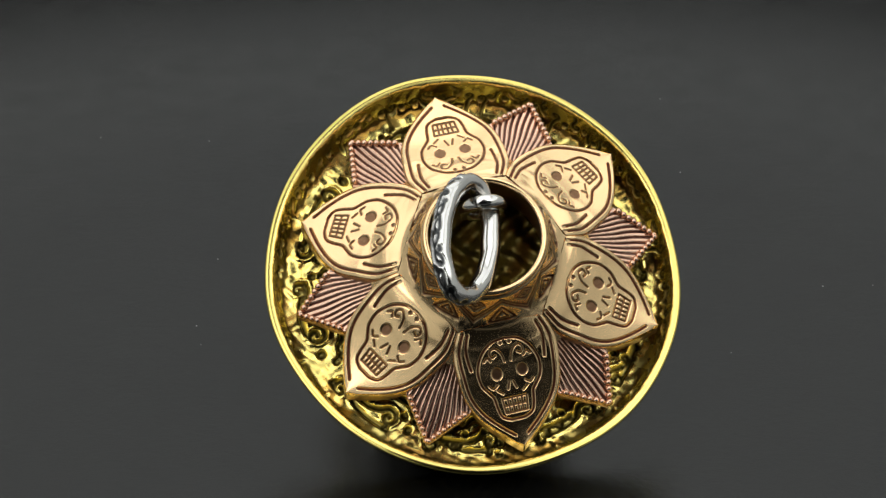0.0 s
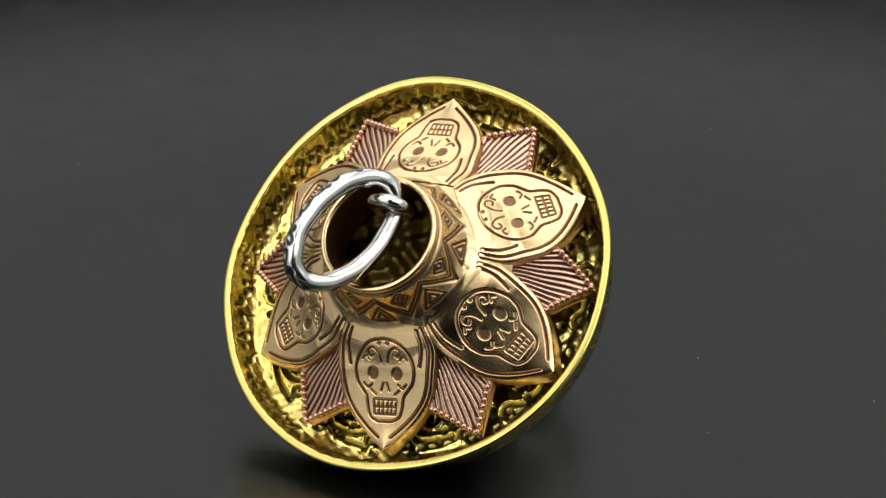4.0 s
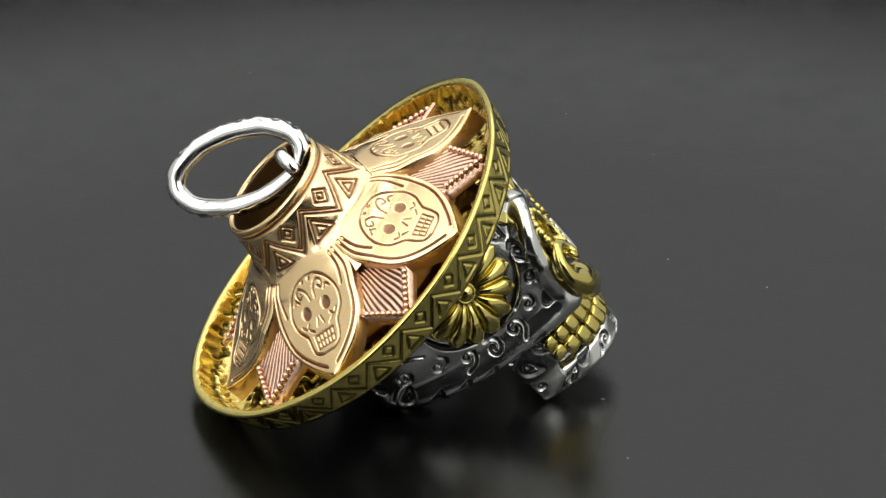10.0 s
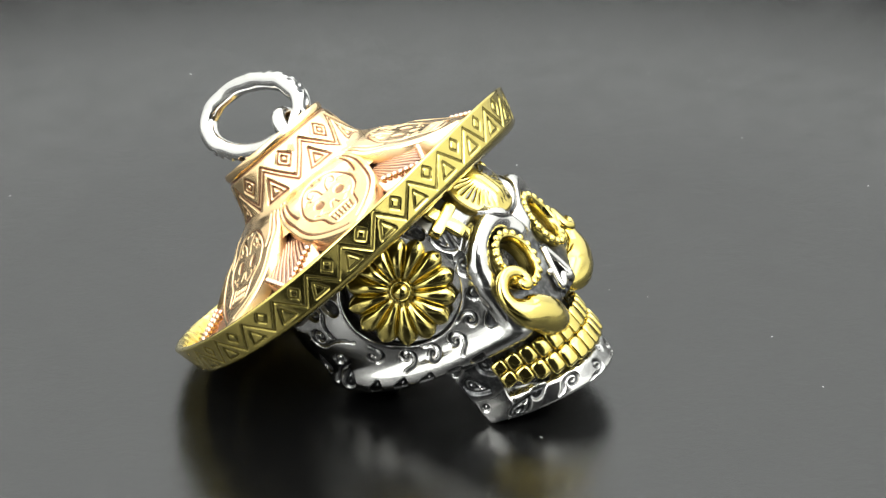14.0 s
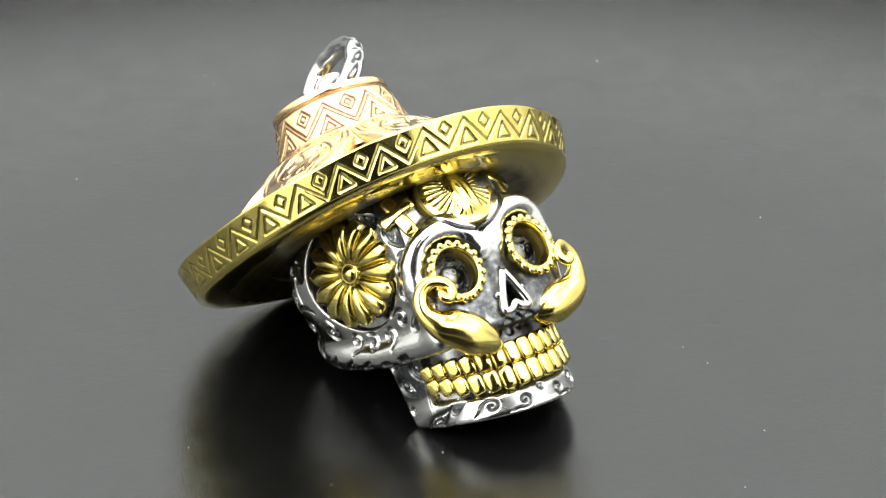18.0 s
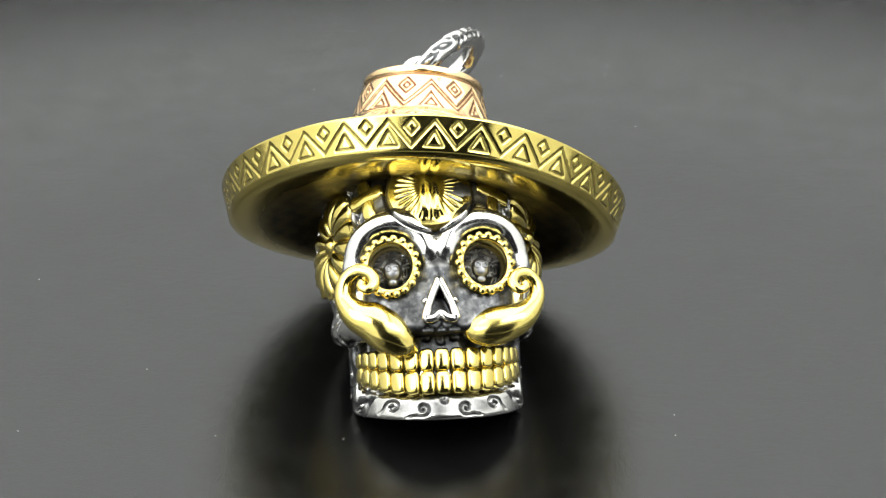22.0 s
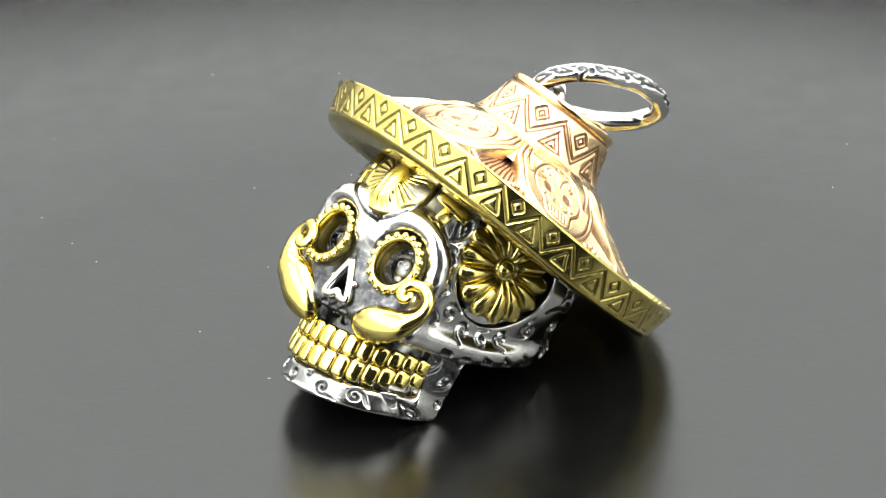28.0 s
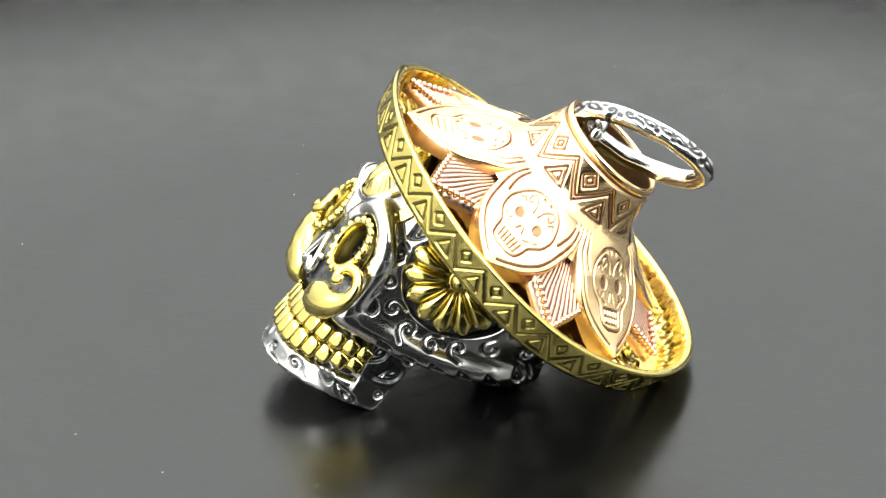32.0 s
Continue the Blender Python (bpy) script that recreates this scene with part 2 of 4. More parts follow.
# ---- the skull: x to its right, y out of the face, z to its crown ----
def ellipsoid(g, c, r, e=2.0):
    q = [np.abs(g[i] - c[i]) / r[i] for i in range(3)]
    k = ((q[0] ** e + q[1] ** e) ** (2 / e) + q[2] ** 2) ** 0.5
    return (k - 1) * min(r)


def block(g, c, half, rnd, shear=0.0, taper=0.0):
    """A rounded block; shear slides it along y with height, taper narrows its width towards the front."""
    y, z = g[1] - c[1], g[2] - c[2] - shear * (g[1] - c[1])
    w = half[0] * (1 - taper * (y / half[1] + 1) / 2)
    q = [np.abs(g[0] - c[0]) - w + rnd, np.abs(y) - half[1] + rnd, np.abs(z) - half[2] + rnd]
    out = np.sqrt(np.maximum(q[0], 0) ** 2 + np.maximum(q[1], 0) ** 2 + np.maximum(q[2], 0) ** 2)
    return out + np.minimum(np.maximum(np.maximum(q[0], q[1]), q[2]), 0) - rnd


def capsule(g, a, b, ra, rb):
    a, b = np.array(a, float), np.array(b, float)
    d = b - a
    t = np.clip(sum((g[i] - a[i]) * d[i] for i in range(3)) / (d @ d), 0, 1)
    return np.sqrt(sum((g[i] - a[i] - t * d[i]) ** 2 for i in range(3))) - (ra + (rb - ra) * t)


def union(a, b, k):
    h = np.clip(0.5 + 0.5 * (b - a) / k, 0, 1)
    return b + (a - b) * h - k * h * (1 - h)


def carve(a, b, k):
    return -union(-a, b, k)


BROW = [(0.7, 7.6, -2.5), (1.3, 7.7, -1.2), (2.6, 7.7, -0.42), (4.2, 7.45, -0.3), (5.6, 6.8, -0.95), (6.3, 6.1, -2.2), (6.45, 5.7, -3.6)]
ZYGOMA = [(5.9, 5.0, -8.0), (6.55, 2.0, -7.5), (6.95, -1.5, -6.75), (6.95, -4.6, -5.8), (6.6, -7.6, -4.5), (5.5, -10.0, -3.2)]
CHEEK = [(6.45, 5.7, -3.6), (6.5, 5.4, -5.4), (6.15, 5.1, -7.8)]


def skull_solid(h):
    lo = np.array([-9.3, -13.0, -17.5])
    hi = np.array([9.3, 10.2, 7.5])
    n = ((hi - lo) / h).astype(int)
    ax = [(lo[i] + h * np.arange(n[i])).astype(np.float32) for i in range(3)]
    g = [np.abs(ax[0])[:, None, None], ax[1][None, :, None], ax[2][None, None, :]]
    def prism(cx, rx, ry, yc, zlo, zhi, tilt, y0, rnd, e=2.6):
        """A rounded plate with an oval plan, its faces tilted along y."""
        k = ((g[0] / rx) ** e + (np.abs(g[1] - yc) / ry) ** e) ** (1 / e)
        z = g[2] + tilt * (g[1] - y0)
        a, b = (k - 1) * min(rx, ry) + rnd, np.abs(z - (zlo + zhi) / 2) - (zhi - zlo) / 2 + rnd
        return np.sqrt(np.maximum(a, 0) ** 2 + np.maximum(b, 0) ** 2) + np.minimum(np.maximum(a, b), 0) - rnd
    f = ellipsoid(g, (0, -2.8, 0.6), (8.8, 9.2, 8.2), 2.6)
    f = union(f, prism(0, 7.1, 9.3, -1.8, -7.3, 0.5, 0.237, -1.2, 0.7, 4.0), 1.2)                # face and cheeks
    f = union(f, ellipsoid(g, (0, 1.3, 1.2), (6.5, 6.75, 4.8), 2.2), 0.6)                      # forehead
    for ridge, r in ((BROW, 0.9), (CHEEK, 0.5), (ZYGOMA, 0.95)):
        line = smooth_line(ridge, 0.6)
        rope = capsule(g, line[0], line[1], r, r)
        for p0, p1 in zip(line[1:-1], line[2:]):
            rope = np.minimum(rope, capsule(g, p0, p1, r, r))
        f = union(f, rope + (0.12 if ridge is BROW else 0), 1.2 if ridge is BROW else 0.9)
    f = union(f, capsule(g, (0, 7.1, -3.0), (0, 7.0, -6.3), 0.6, 1.1), 0.9)                  # bridge of the nose
    f = union(f, prism(0, 5.5, 7.3, -1.8, -13.5, -7.0, 0.2, 2.0, 0.8), 0.5)                  # upper jaw
    f = carve(f, block(g, (0, -7.3, -11.0), (9, 5.6, 4.4), 0.3, -0.2), 0.4)                  # open behind the jaw
    f = union(f, np.maximum(prism(0, 6.6, 7.85, -1.7, -14.5, -12.5, 0.35, 2.0, 0.45, 2.05), -2.0 - g[1]), 0.25)  # lower jaw
    f = union(f, np.maximum(prism(0, 6.75, 7.85, -1.7, -14.2, -8.2, 0.3, 2.0, 0.45, 2.05), np.maximum(g[1] - 0.9 - 0.25 * (g[2] + 11), -1.97 - g[1])), 0.3)  # branch of the jaw
    f = carve(f, capsule(g, (3.65, 11.1, -3.8), (3.5, 5.9, -3.8), 2.15, 1.8), 0.25)      # sockets
    bed = np.sqrt((g[1] - 0.1) ** 2 + (g[2] - 0.05) ** 2) - 4.7
    f = carve(f, np.maximum(bed, 6.7 - g[0] - 0.1 * g[1]), 0.25)        # beds of the flowers
    nose = np.maximum(np.abs(g[0]) * 0.94 + (g[2] + 6.0) * 0.33 - 0.42, -(g[2] + 8.0))
    f = carve(f, np.maximum(nose, 6.3 - g[1]), 0.15)
    f = carve(f, capsule(g, (0, 7.4, -16.0), (0, 6.6, -14.0), 0.4, 0.25), 0.2)           # notch in the chin
    n_hat = SKULL.to_3x3().inverted() @ (HAT.to_3x3() @ Vector((0, 0, 1)))                  # the hat sits on the cut vault
    o_hat = (SKULL.inverted() @ HAT.translation) / MM
    x = ax[0][:, None, None]
    f = np.maximum(f, n_hat.x * (x - o_hat.x) + n_hat.y * (g[1] - o_hat.y) + n_hat.z * (g[2] - o_hat.z) + 2.2)
    return surface_net(f.astype(np.float32), lo, h)


def vertex_normals(v, q):
    a, b, c, d = (v[q[:, i]] for i in range(4))
    fn = np.cross(c - a, d - b)
    n = np.zeros_like(v)
    for i in range(4):
        np.add.at(n, q[:, i], fn)
    return n / (np.linalg.norm(n, axis=1)[:, None] + 1e-12)


def relaxed(v, q, field, rounds):
    """A field averaged over each vertex's neighbours."""
    e = np.vstack([q[:, [0, 1]], q[:, [1, 2]], q[:, [2, 3]], q[:, [3, 0]]])
    n = np.bincount(e.ravel(), minlength=len(v)).astype(float)
    for _ in range(rounds):
        s = np.zeros_like(field)
        np.add.at(s, e[:, 0], field[e[:, 1]])
        np.add.at(s, e[:, 1], field[e[:, 0]])
        field = s / (n[:, None] if field.ndim > 1 else n)
    return field


def teardrop(c, size, angle, flip=1):
    """The outline of a drop and a small one inside it."""
    a = np.linspace(0, 2 * np.pi, 40)
    out = []
    for k in (1.0, 0.42):
        x, y = size * k * np.cos(a), size * k * 0.62 * np.sin(a) * np.sin(a / 2) ** 1.2
        x = x - (0.0 if k == 1 else 0.28 * size)
        y = y + flip * 0.12 * x * x / size
        out.append(np.stack([c[0] + x * math.cos(angle) - y * math.sin(angle), c[1] + x * math.sin(angle) + y * math.cos(angle)], 1))
    return out


def scroll(c, size, angle, flip=1, turns=1.5, tail=1.3):
    """A curl that winds out into a tail."""
    a = np.linspace(0.4, 2 * np.pi * turns, 50)
    r = size * (0.08 + 0.92 * (a / a[-1]) ** 1.1)
    p = np.stack([r * np.cos(a), flip * r * np.sin(a)], 1)
    d = p[-1] - p[-2]
    d /= np.linalg.norm(d)
    s = np.linspace(0, tail * size * 1.6, 16)[1:, None]
    bend = np.array([d[1], -d[0]]) * flip
    p = np.vstack([p, p[-1] + d * s + bend * s ** 2 * 0.32 / size])
    m = np.array([[math.cos(angle), -math.sin(angle)], [math.sin(angle), math.cos(angle)]])
    return [dense(p @ m.T + np.array(c), 0.06)]


def dot(c, r):
    a = np.linspace(0, 2 * np.pi, 20)
    return [np.stack([c[0] + r * np.cos(a), c[1] + r * np.sin(a)], 1)]


def skull_mesh():
    v, q = skull_solid(0.094)
    v = relaxed(v, q, v, 2)
    n = vertex_normals(v, q)
    # oxide gathers where the surface is hollow
    hollow = ((relaxed(v, q, v, 14) - v) * n).sum(1)
    patina_shade = np.clip((hollow - 0.015) / 0.07, 0, 1)
    # brow and cheekbone stay polished
    w = np.abs(v) * np.array([1, 0, 0]) + v * np.array([0, 1, 1])
    ridge = np.vstack([dense(BROW, 0.3), dense(CHEEK, 0.3), dense(ZYGOMA, 0.3)])
    far = np.full(len(v), 9.0)
    for p in ridge:
        far = np.minimum(far, ((w - p) ** 2).sum(1))
    far = np.sqrt(far)
    brow = np.full(len(v), 9.0)
    for p in np.vstack([dense(BROW, 0.3), dense(CHEEK, 0.3)]):
        brow = np.minimum(brow, ((w - p) ** 2).sum(1))
    off_ridge = np.clip((np.sqrt(brow) - 0.95) / 0.2, 0, 1)
    # engraving on the cheeks and temples, drawn from the side
    side = []
    for c, size, an, fl in (((5.0, 0.9), 0.95, -1.4, 1), ((5.3, -1.6), 1.0, -1.3, 1), ((5.0, -4.1), 0.9, -1.7, -1), ((4.3, -5.9), 0.7, 0.9, 1), ((3.6, 3.0), 0.8, 2.4, 1), ((-5.2, 2.6), 0.8, 1.9, 1),
                         ((0.9, -9.2), 0.9, -1.2, 1), ((-0.9, -9.9), 1.0, -0.9, 1), ((0.8, -13.4), 1.1, 0.25, 1), ((1.7, -11.0), 0.7, 2.2, 1), ((2.7, -12.95), 0.75, 0.45, -1),
                         ((-3.2, -7.0), 0.75, 0.3, 1), ((-5.4, -6.2), 0.8, 0.4, 1), ((-1.0, -7.7), 0.65, 0.25, -1), ((1.4, -8.0), 0.6, 0.2, 1), ((-7.4, -5.2), 0.75, 0.5, 1), ((-8.9, -3.4), 0.8, 0.7, 1), ((-10.0, -1.2), 0.8, 1.2, -1)):
        side += teardrop(c, size, an, fl)
    drops = list(side)
    # a row of curls round the lower edge of the flower's bed
    for i, deg in enumerate((-40, -62, -84, -106, -128, -152)):
        a, r = radians(deg), 5.8 + (0.5 if deg < -140 else 0)
        side += scroll((0.1 + r * math.cos(a), 0.05 + r * math.sin(a)), 0.8 + 0.06 * (i % 3), a + 1.57 + 0.5 * (i % 2), 1 if i % 2 else -1, 1.2, 0.3)
    for c, size, an, fl in (((-7.9, 0.9), 0.9, 1.9, 1), ((-8.1, -1.6), 0.75, 1.2, -1), ((-6.9, 2.6), 0.8, 2.2, -1)):
        side += scroll(c, size, an, fl)
    for c in ((2.3, -9.6), (-1.4, -11.6), (4.4, -6.4), (5.6, -1.0)):
        side += dot(c, 0.2)
    on_side = np.clip((np.abs(n[:, 0]) - 0.34) / 0.2, 0, 1)
    side_d = near_lines(v[:, 1:3], side, 0.6)
    cut = np.maximum(step_down(side_d, 0.12), step_down(near_lines(v[:, 1:3], drops, 0.6), 0.16)) * on_side
    # engraving on the front of the jaw and under the nose, drawn from the front
    front = []
    for sx in (-1, 1):
        front += scroll((sx * 1.7, -14.9), 0.6, 1.57 + sx * 1.2, sx, 1.4, 1.6) + scroll((sx * 4.0, -14.3), 0.62, 1.57 + sx * 1.2, -sx, 1.4, 1.4)
        front += dot((sx * 1.05, -9.0), 0.28) + dot((sx * 1.05, -9.0), 0.1)
        front += teardrop((sx * 2.7, 0.0 - 0.2), 0.5, 1.2 * sx, sx)
    front += dot((0, -14.3), 0.22) + teardrop((0, -9.1), 0.5, 1.57)
    on_front = np.clip((n[:, 1] - 0.5) / 0.2, 0, 1)
    cut2 = step_down(near_lines(v[:, [0, 2]], front, 0.5), 0.105) * on_front
    cut = np.maximum(cut, cut2) * off_ridge
    patina_shade *= 0.25 + 0.75 * off_ridge
    eye = np.hypot(np.abs(v[:, 0]) - 3.68, (v[:, 2] + 3.85) / 1.07)
    patina_shade = np.maximum(patina_shade, np.clip((2.64 - eye) / 0.08, 0, 1) * (eye > 2.2) * (v[:, 1] > 4.5))
    patina_shade = np.where((eye < 2.2) & (v[:, 1] > 4.5), np.clip(patina_shade, 0.35, 0.6), patina_shade)
    oval = np.abs(np.hypot((v[:, 0] - 0.32) / 3.35, (v[:, 2] - 2.1) / 3.25) - 1.04)
    moat = np.clip((0.055 - oval) / 0.03, 0, 1) * (v[:, 1] > 4.5) * np.clip((n[:, 1] - 0.2) / 0.2, 0, 1)
    cut = np.maximum(cut, moat)
    # inside the drops the metal stays proud and bright
    drop_in = np.zeros(len(v))
    for ln in side:
        if len(ln) == 40 and np.ptp(ln[:, 0]) + np.ptp(ln[:, 1]) > 1.2:
            k = np.nonzero(((v[:, 1:3] > ln.min(0)) & (v[:, 1:3] < ln.max(0))).all(1))[0]
            x, y = v[k, 1][:, None], v[k, 2][:, None]
            p, r = ln[None, :-1], ln[None, 1:]
            hit = ((p[..., 1] > y) != (r[..., 1] > y)) & (x < (r[..., 0] - p[..., 0]) * (y - p[..., 1]) / (r[..., 1] - p[..., 1] + 1e-9) + p[..., 0])
            drop_in[k] = np.maximum(drop_in[k], hit.sum(1) % 2)
    drop_in *= on_side * (1 - cut) * off_ridge
    v = v + n * (0.10 * drop_in)[:, None]
    v = v - n * (0.29 * cut)[:, None]
    # the blackened ground of face, temples and sockets, left matt between polished ridges
    def region(c, r):
        d = np.sqrt((((np.abs(v) * np.array([1, 0, 0]) + v * np.array([0, 1, 1])) - np.array(c)) ** 2 / np.array(r) ** 2).sum(1))
        return np.clip((1.15 - d) / 0.3, 0, 1)
    ground = np.maximum.reduce([region((0, 7.5, -6.6), (3.4, 2.5, 3.0)), region((4.6, 6.6, -7.2), (2.6, 2.5, 1.8)), region((0, 6, -9.6), (6.5, 4, 1.5)), 0.2 * region((6.4, 3.2, 0.8), (2.0, 3.0, 2.4)),
                                0.6 * region((3.6, 5.6, -3.8), (2.3, 1.9, 2.3)), region((8.2, 0, 0), (2.0, 4.5, 4.5)), region((6.3, 0.5, -9.6), (2.5, 3.2, 1.8)), 0.8 * region((0, 7.0, -3.2), (1.0, 2, 2.4)),
                                0.8 * region((0, 5.4, 3), (7.0, 4.0, 3.4)), 0.75 * region((0, 5.6, -14.6), (4.0, 3.0, 0.8)), 0.7 * region((6.4, 1.0, -13.4), (1.5, 2.6, 1.0))])
    away = np.hypot(v[:, 1] - 0.1, v[:, 2] - 0.05)
    temple = on_side * np.clip((away - 4.8) * 4, 0, 1) * np.clip((v[:, 1] - 1.2) / 0.8, 0, 1) * np.clip((v[:, 2] + 7.0) / 0.8, 0, 1)
    ground = np.maximum(ground, 0.4 * temple)
    k = np.zeros(len(v))
    for i in np.nonzero(ground > 0.03)[0]:
        p = Vector(v[i])
        k[i] = noise.noise(p * 1.3) + 0.8 * noise.noise(p * 4.1)
    ground = ground * np.clip(0.96 + 0.07 * k, 0.8, 1)
    ground *= np.clip((far - 1.0) / 0.25, 0, 1)
    ground *= np.clip(1 - (-hollow - 0.12) / 0.08, 0.3, 1)
    return mesh_of("skull", v, q, np.clip(np.maximum.reduce([patina_shade, cut, ground * (1 - 0.85 * drop_in)]), 0, 1))


skull = part("skull", skull_mesh(), SILVER, pendant, SKULL, "polished silver skull with blackened engraving")


def facing(o, n, up=(0, 0, 1)):
    """A pose at o (millimetres) whose z looks along n and whose y leans to up."""
    n = Vector(n).normalized()
    x = Vector(up).cross(n).normalized()
    return basis(o, x, n.cross(x), n)


def relief(outline, nu, nv, height, depth):
    """A raised plate: outline(t) gives the edge, height(x, y) its top; its skirt goes down by depth. Polar grid."""
    t = np.linspace(0, 2 * np.pi, nu, endpoint=False)
    edge = np.array([outline(a) for a in t])
    s = np.linspace(0, 1, nv)
    xy = edge[:, None, :] * s[None, :, None]
    z = height(xy[..., 0], xy[..., 1])
    top = np.concatenate([xy, z[..., None]], -1)
    z1 = z[:, -1:] - 0.12
    ring1 = np.concatenate([edge[:, None] * 1.015, z1[..., None]], -1)
    ring2 = np.concatenate([edge[:, None] * 1.02, (z1 - depth)[..., None]], -1)
    v = np.concatenate([top, ring1, ring2], 1)
    f = grid_faces(nu, nv + 2, wrap_u=True)
    return v.reshape(-1, 3), f


# flowers on the temples
def flower_petal(length, width):
    nu, nv = 22, 11
    u, w = 1 - (1 - np.linspace(0, 1, nu)) ** 1.8, np.linspace(-1, 1, nv)
    half = width * (0.16 + 0.84 * u ** 0.8) * np.sqrt(np.clip(1 - np.clip((u - 0.7) / 0.3, 0, 1) ** 2, 0.003, 1))
    x = 0.7 + length * u[:, None] + 0 * w[None]
    y = half[:, None] * w[None]
    z = (0.2 + 0.75 * np.sin(np.pi * np.clip(u, 0, 0.93)) ** 0.55)[:, None] * np.sqrt(np.clip(1 - w ** 2, 0, 1))[None] - 0.05 * np.exp(-(w / 0.14) ** 2)[None] * (u[:, None] < 0.9)
    v = np.stack([x, y, z], -1).reshape(-1, 3)
    # edges and root of the petal toned darker
    pat_shade = (np.abs(w)[None] > 0.9) * np.ones((nu, 1)) * 0.8
    pat_shade = np.maximum(pat_shade, np.exp(-((u - 0.0) / 0.12) ** 2)[:, None] * 0.9)
    return mesh_of("petal", v, grid_faces(nu, nv), pat_shade.ravel())


flower_leaf = flower_petal(3.6, 1.06)
boss_mesh = mesh_of("boss", *lump(0.72, 0.72, 0.55, 1.0, 10, 18), np.zeros(180))
PETALS = 14
for sx in (1, -1):
    m = SKULL @ facing((sx * 7.35, 0.1 + (0.3 if sx < 0 else 0), 0.05), (sx, 0.3, 0.09))
    plate = part("flower", revolve([(0.01, 0.05), (2.0, 0.0), (3.7, -0.25), (3.95, -0.6), (0.01, -0.8)], 40), SOCKET, pendant, m, "domed gold daisy set in a blackened bed")
    for i in range(PETALS):
        petal = part("petal", flower_leaf, GOLD, plate, pose(0, 0, 0.10 * MM, 0, 3, 360 / PETALS * i + 6))
    part("boss", boss_mesh, GOLD, plate, pose(0, 0, 0.38 * MM))
    part("boss_ring", revolve([(0.75 + 0.18 * math.cos(i * math.pi / 5), 0.36 + 0.18 * math.sin(i * math.pi / 5)) for i in range(11)], 24), GOLD, plate)

# rings round the eyes, each with a row of beads
bead_mesh = mesh_of("bead", *lump(0.36, 0.36, 0.3, 1.0, 8, 11), np.zeros(88))
for sx in (1, -1):
    m = SKULL @ facing((sx * 3.68, 7.65, -3.85), (sx * 0.16, 1, 0.03))
    prof = [(1.55, -1.3), (1.62, -0.4), (1.72, 0.22), (1.8, 0.32), (2.02, 0.32), (2.18, 0.2), (2.27, -0.05), (2.3, -0.9), (1.55, -1.3)]
    v, q = revolve(prof, 56)
    v[:, 1] *= 1.09
    # ring toned darker towards its back
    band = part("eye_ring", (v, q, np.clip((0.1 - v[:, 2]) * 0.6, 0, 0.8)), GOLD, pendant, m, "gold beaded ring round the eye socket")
    for i in range(18):
        a = 2 * math.pi * i / 18
        part("bead", bead_mesh, GOLD, band, pose(2.1 * MM * math.cos(a), 2.1 * 1.09 * MM * math.sin(a), 0.13 * MM))
    # a tiny boss with two rings in the depth of the socket
    pieces = [(w + np.array(o), f) for (w, f), o in ((lump(0.72, 0.85, 0.4, 0.9, 10, 16), (0, 0.1, -1.55)), (lump(0.4, 0.3, 0.25, 0.7, 8, 12), (0, -0.85, -1.5)))]
    for ox in (-0.3, 0.3):
        a = np.linspace(0, 2 * np.pi, 16)
        pieces.append(tube(np.stack([ox + 0.2 * np.cos(a), 0.25 + 0.22 * np.sin(a), 0 * a - 1.17], 1), np.full(16, 0.07), 6))
    rng = np.random.RandomState(8)
    for _ in range(16):
        t, r = rng.uniform(0, 6.3), rng.uniform(1.0, 1.6)
        w, f = lump(rng.uniform(0.1, 0.25), 0.1, 0.1, 0.9, 5, 8)
        pieces.append((w + np.array([r * math.cos(t), r * math.sin(t), -1.45 - 0.1 * rng.rand()]), f))
    v, f = joined(pieces)
    # boss toned darker towards its foot
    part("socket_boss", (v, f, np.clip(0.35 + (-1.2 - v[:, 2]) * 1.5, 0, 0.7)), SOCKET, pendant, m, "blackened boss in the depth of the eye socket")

# nose: a raised silver rim with a bead on either side
a = np.array([(0, 0.0), (0.75, -1.6), (1.32, -3.15), (1.05, -3.45), (0.45, -3.3), (0, -2.95), (-0.45, -3.3), (-1.05, -3.45), (-1.32, -3.15), (-0.75, -1.6), (0, 0.0)])
line = smooth_line(np.stack([0.9 * a[:, 0], 7.85 + 0.08 * (a[:, 1] + 3), 0.92 * a[:, 1] - 5.05], 1), 0.12)
part("nose_rim", tube(line, np.full(len(line), 0.34), 10, up=(0, 1, 0)), SILVER, pendant, SKULL, "bright silver rim round the nose hole")
for sx in (1, -1):
    part("nose_bead", bead_mesh.copy(), SILVER, pendant, SKULL @ pose(sx * 1.12 * MM, 7.72 * MM, -6.75 * MM)).data.materials[0] = SILVER


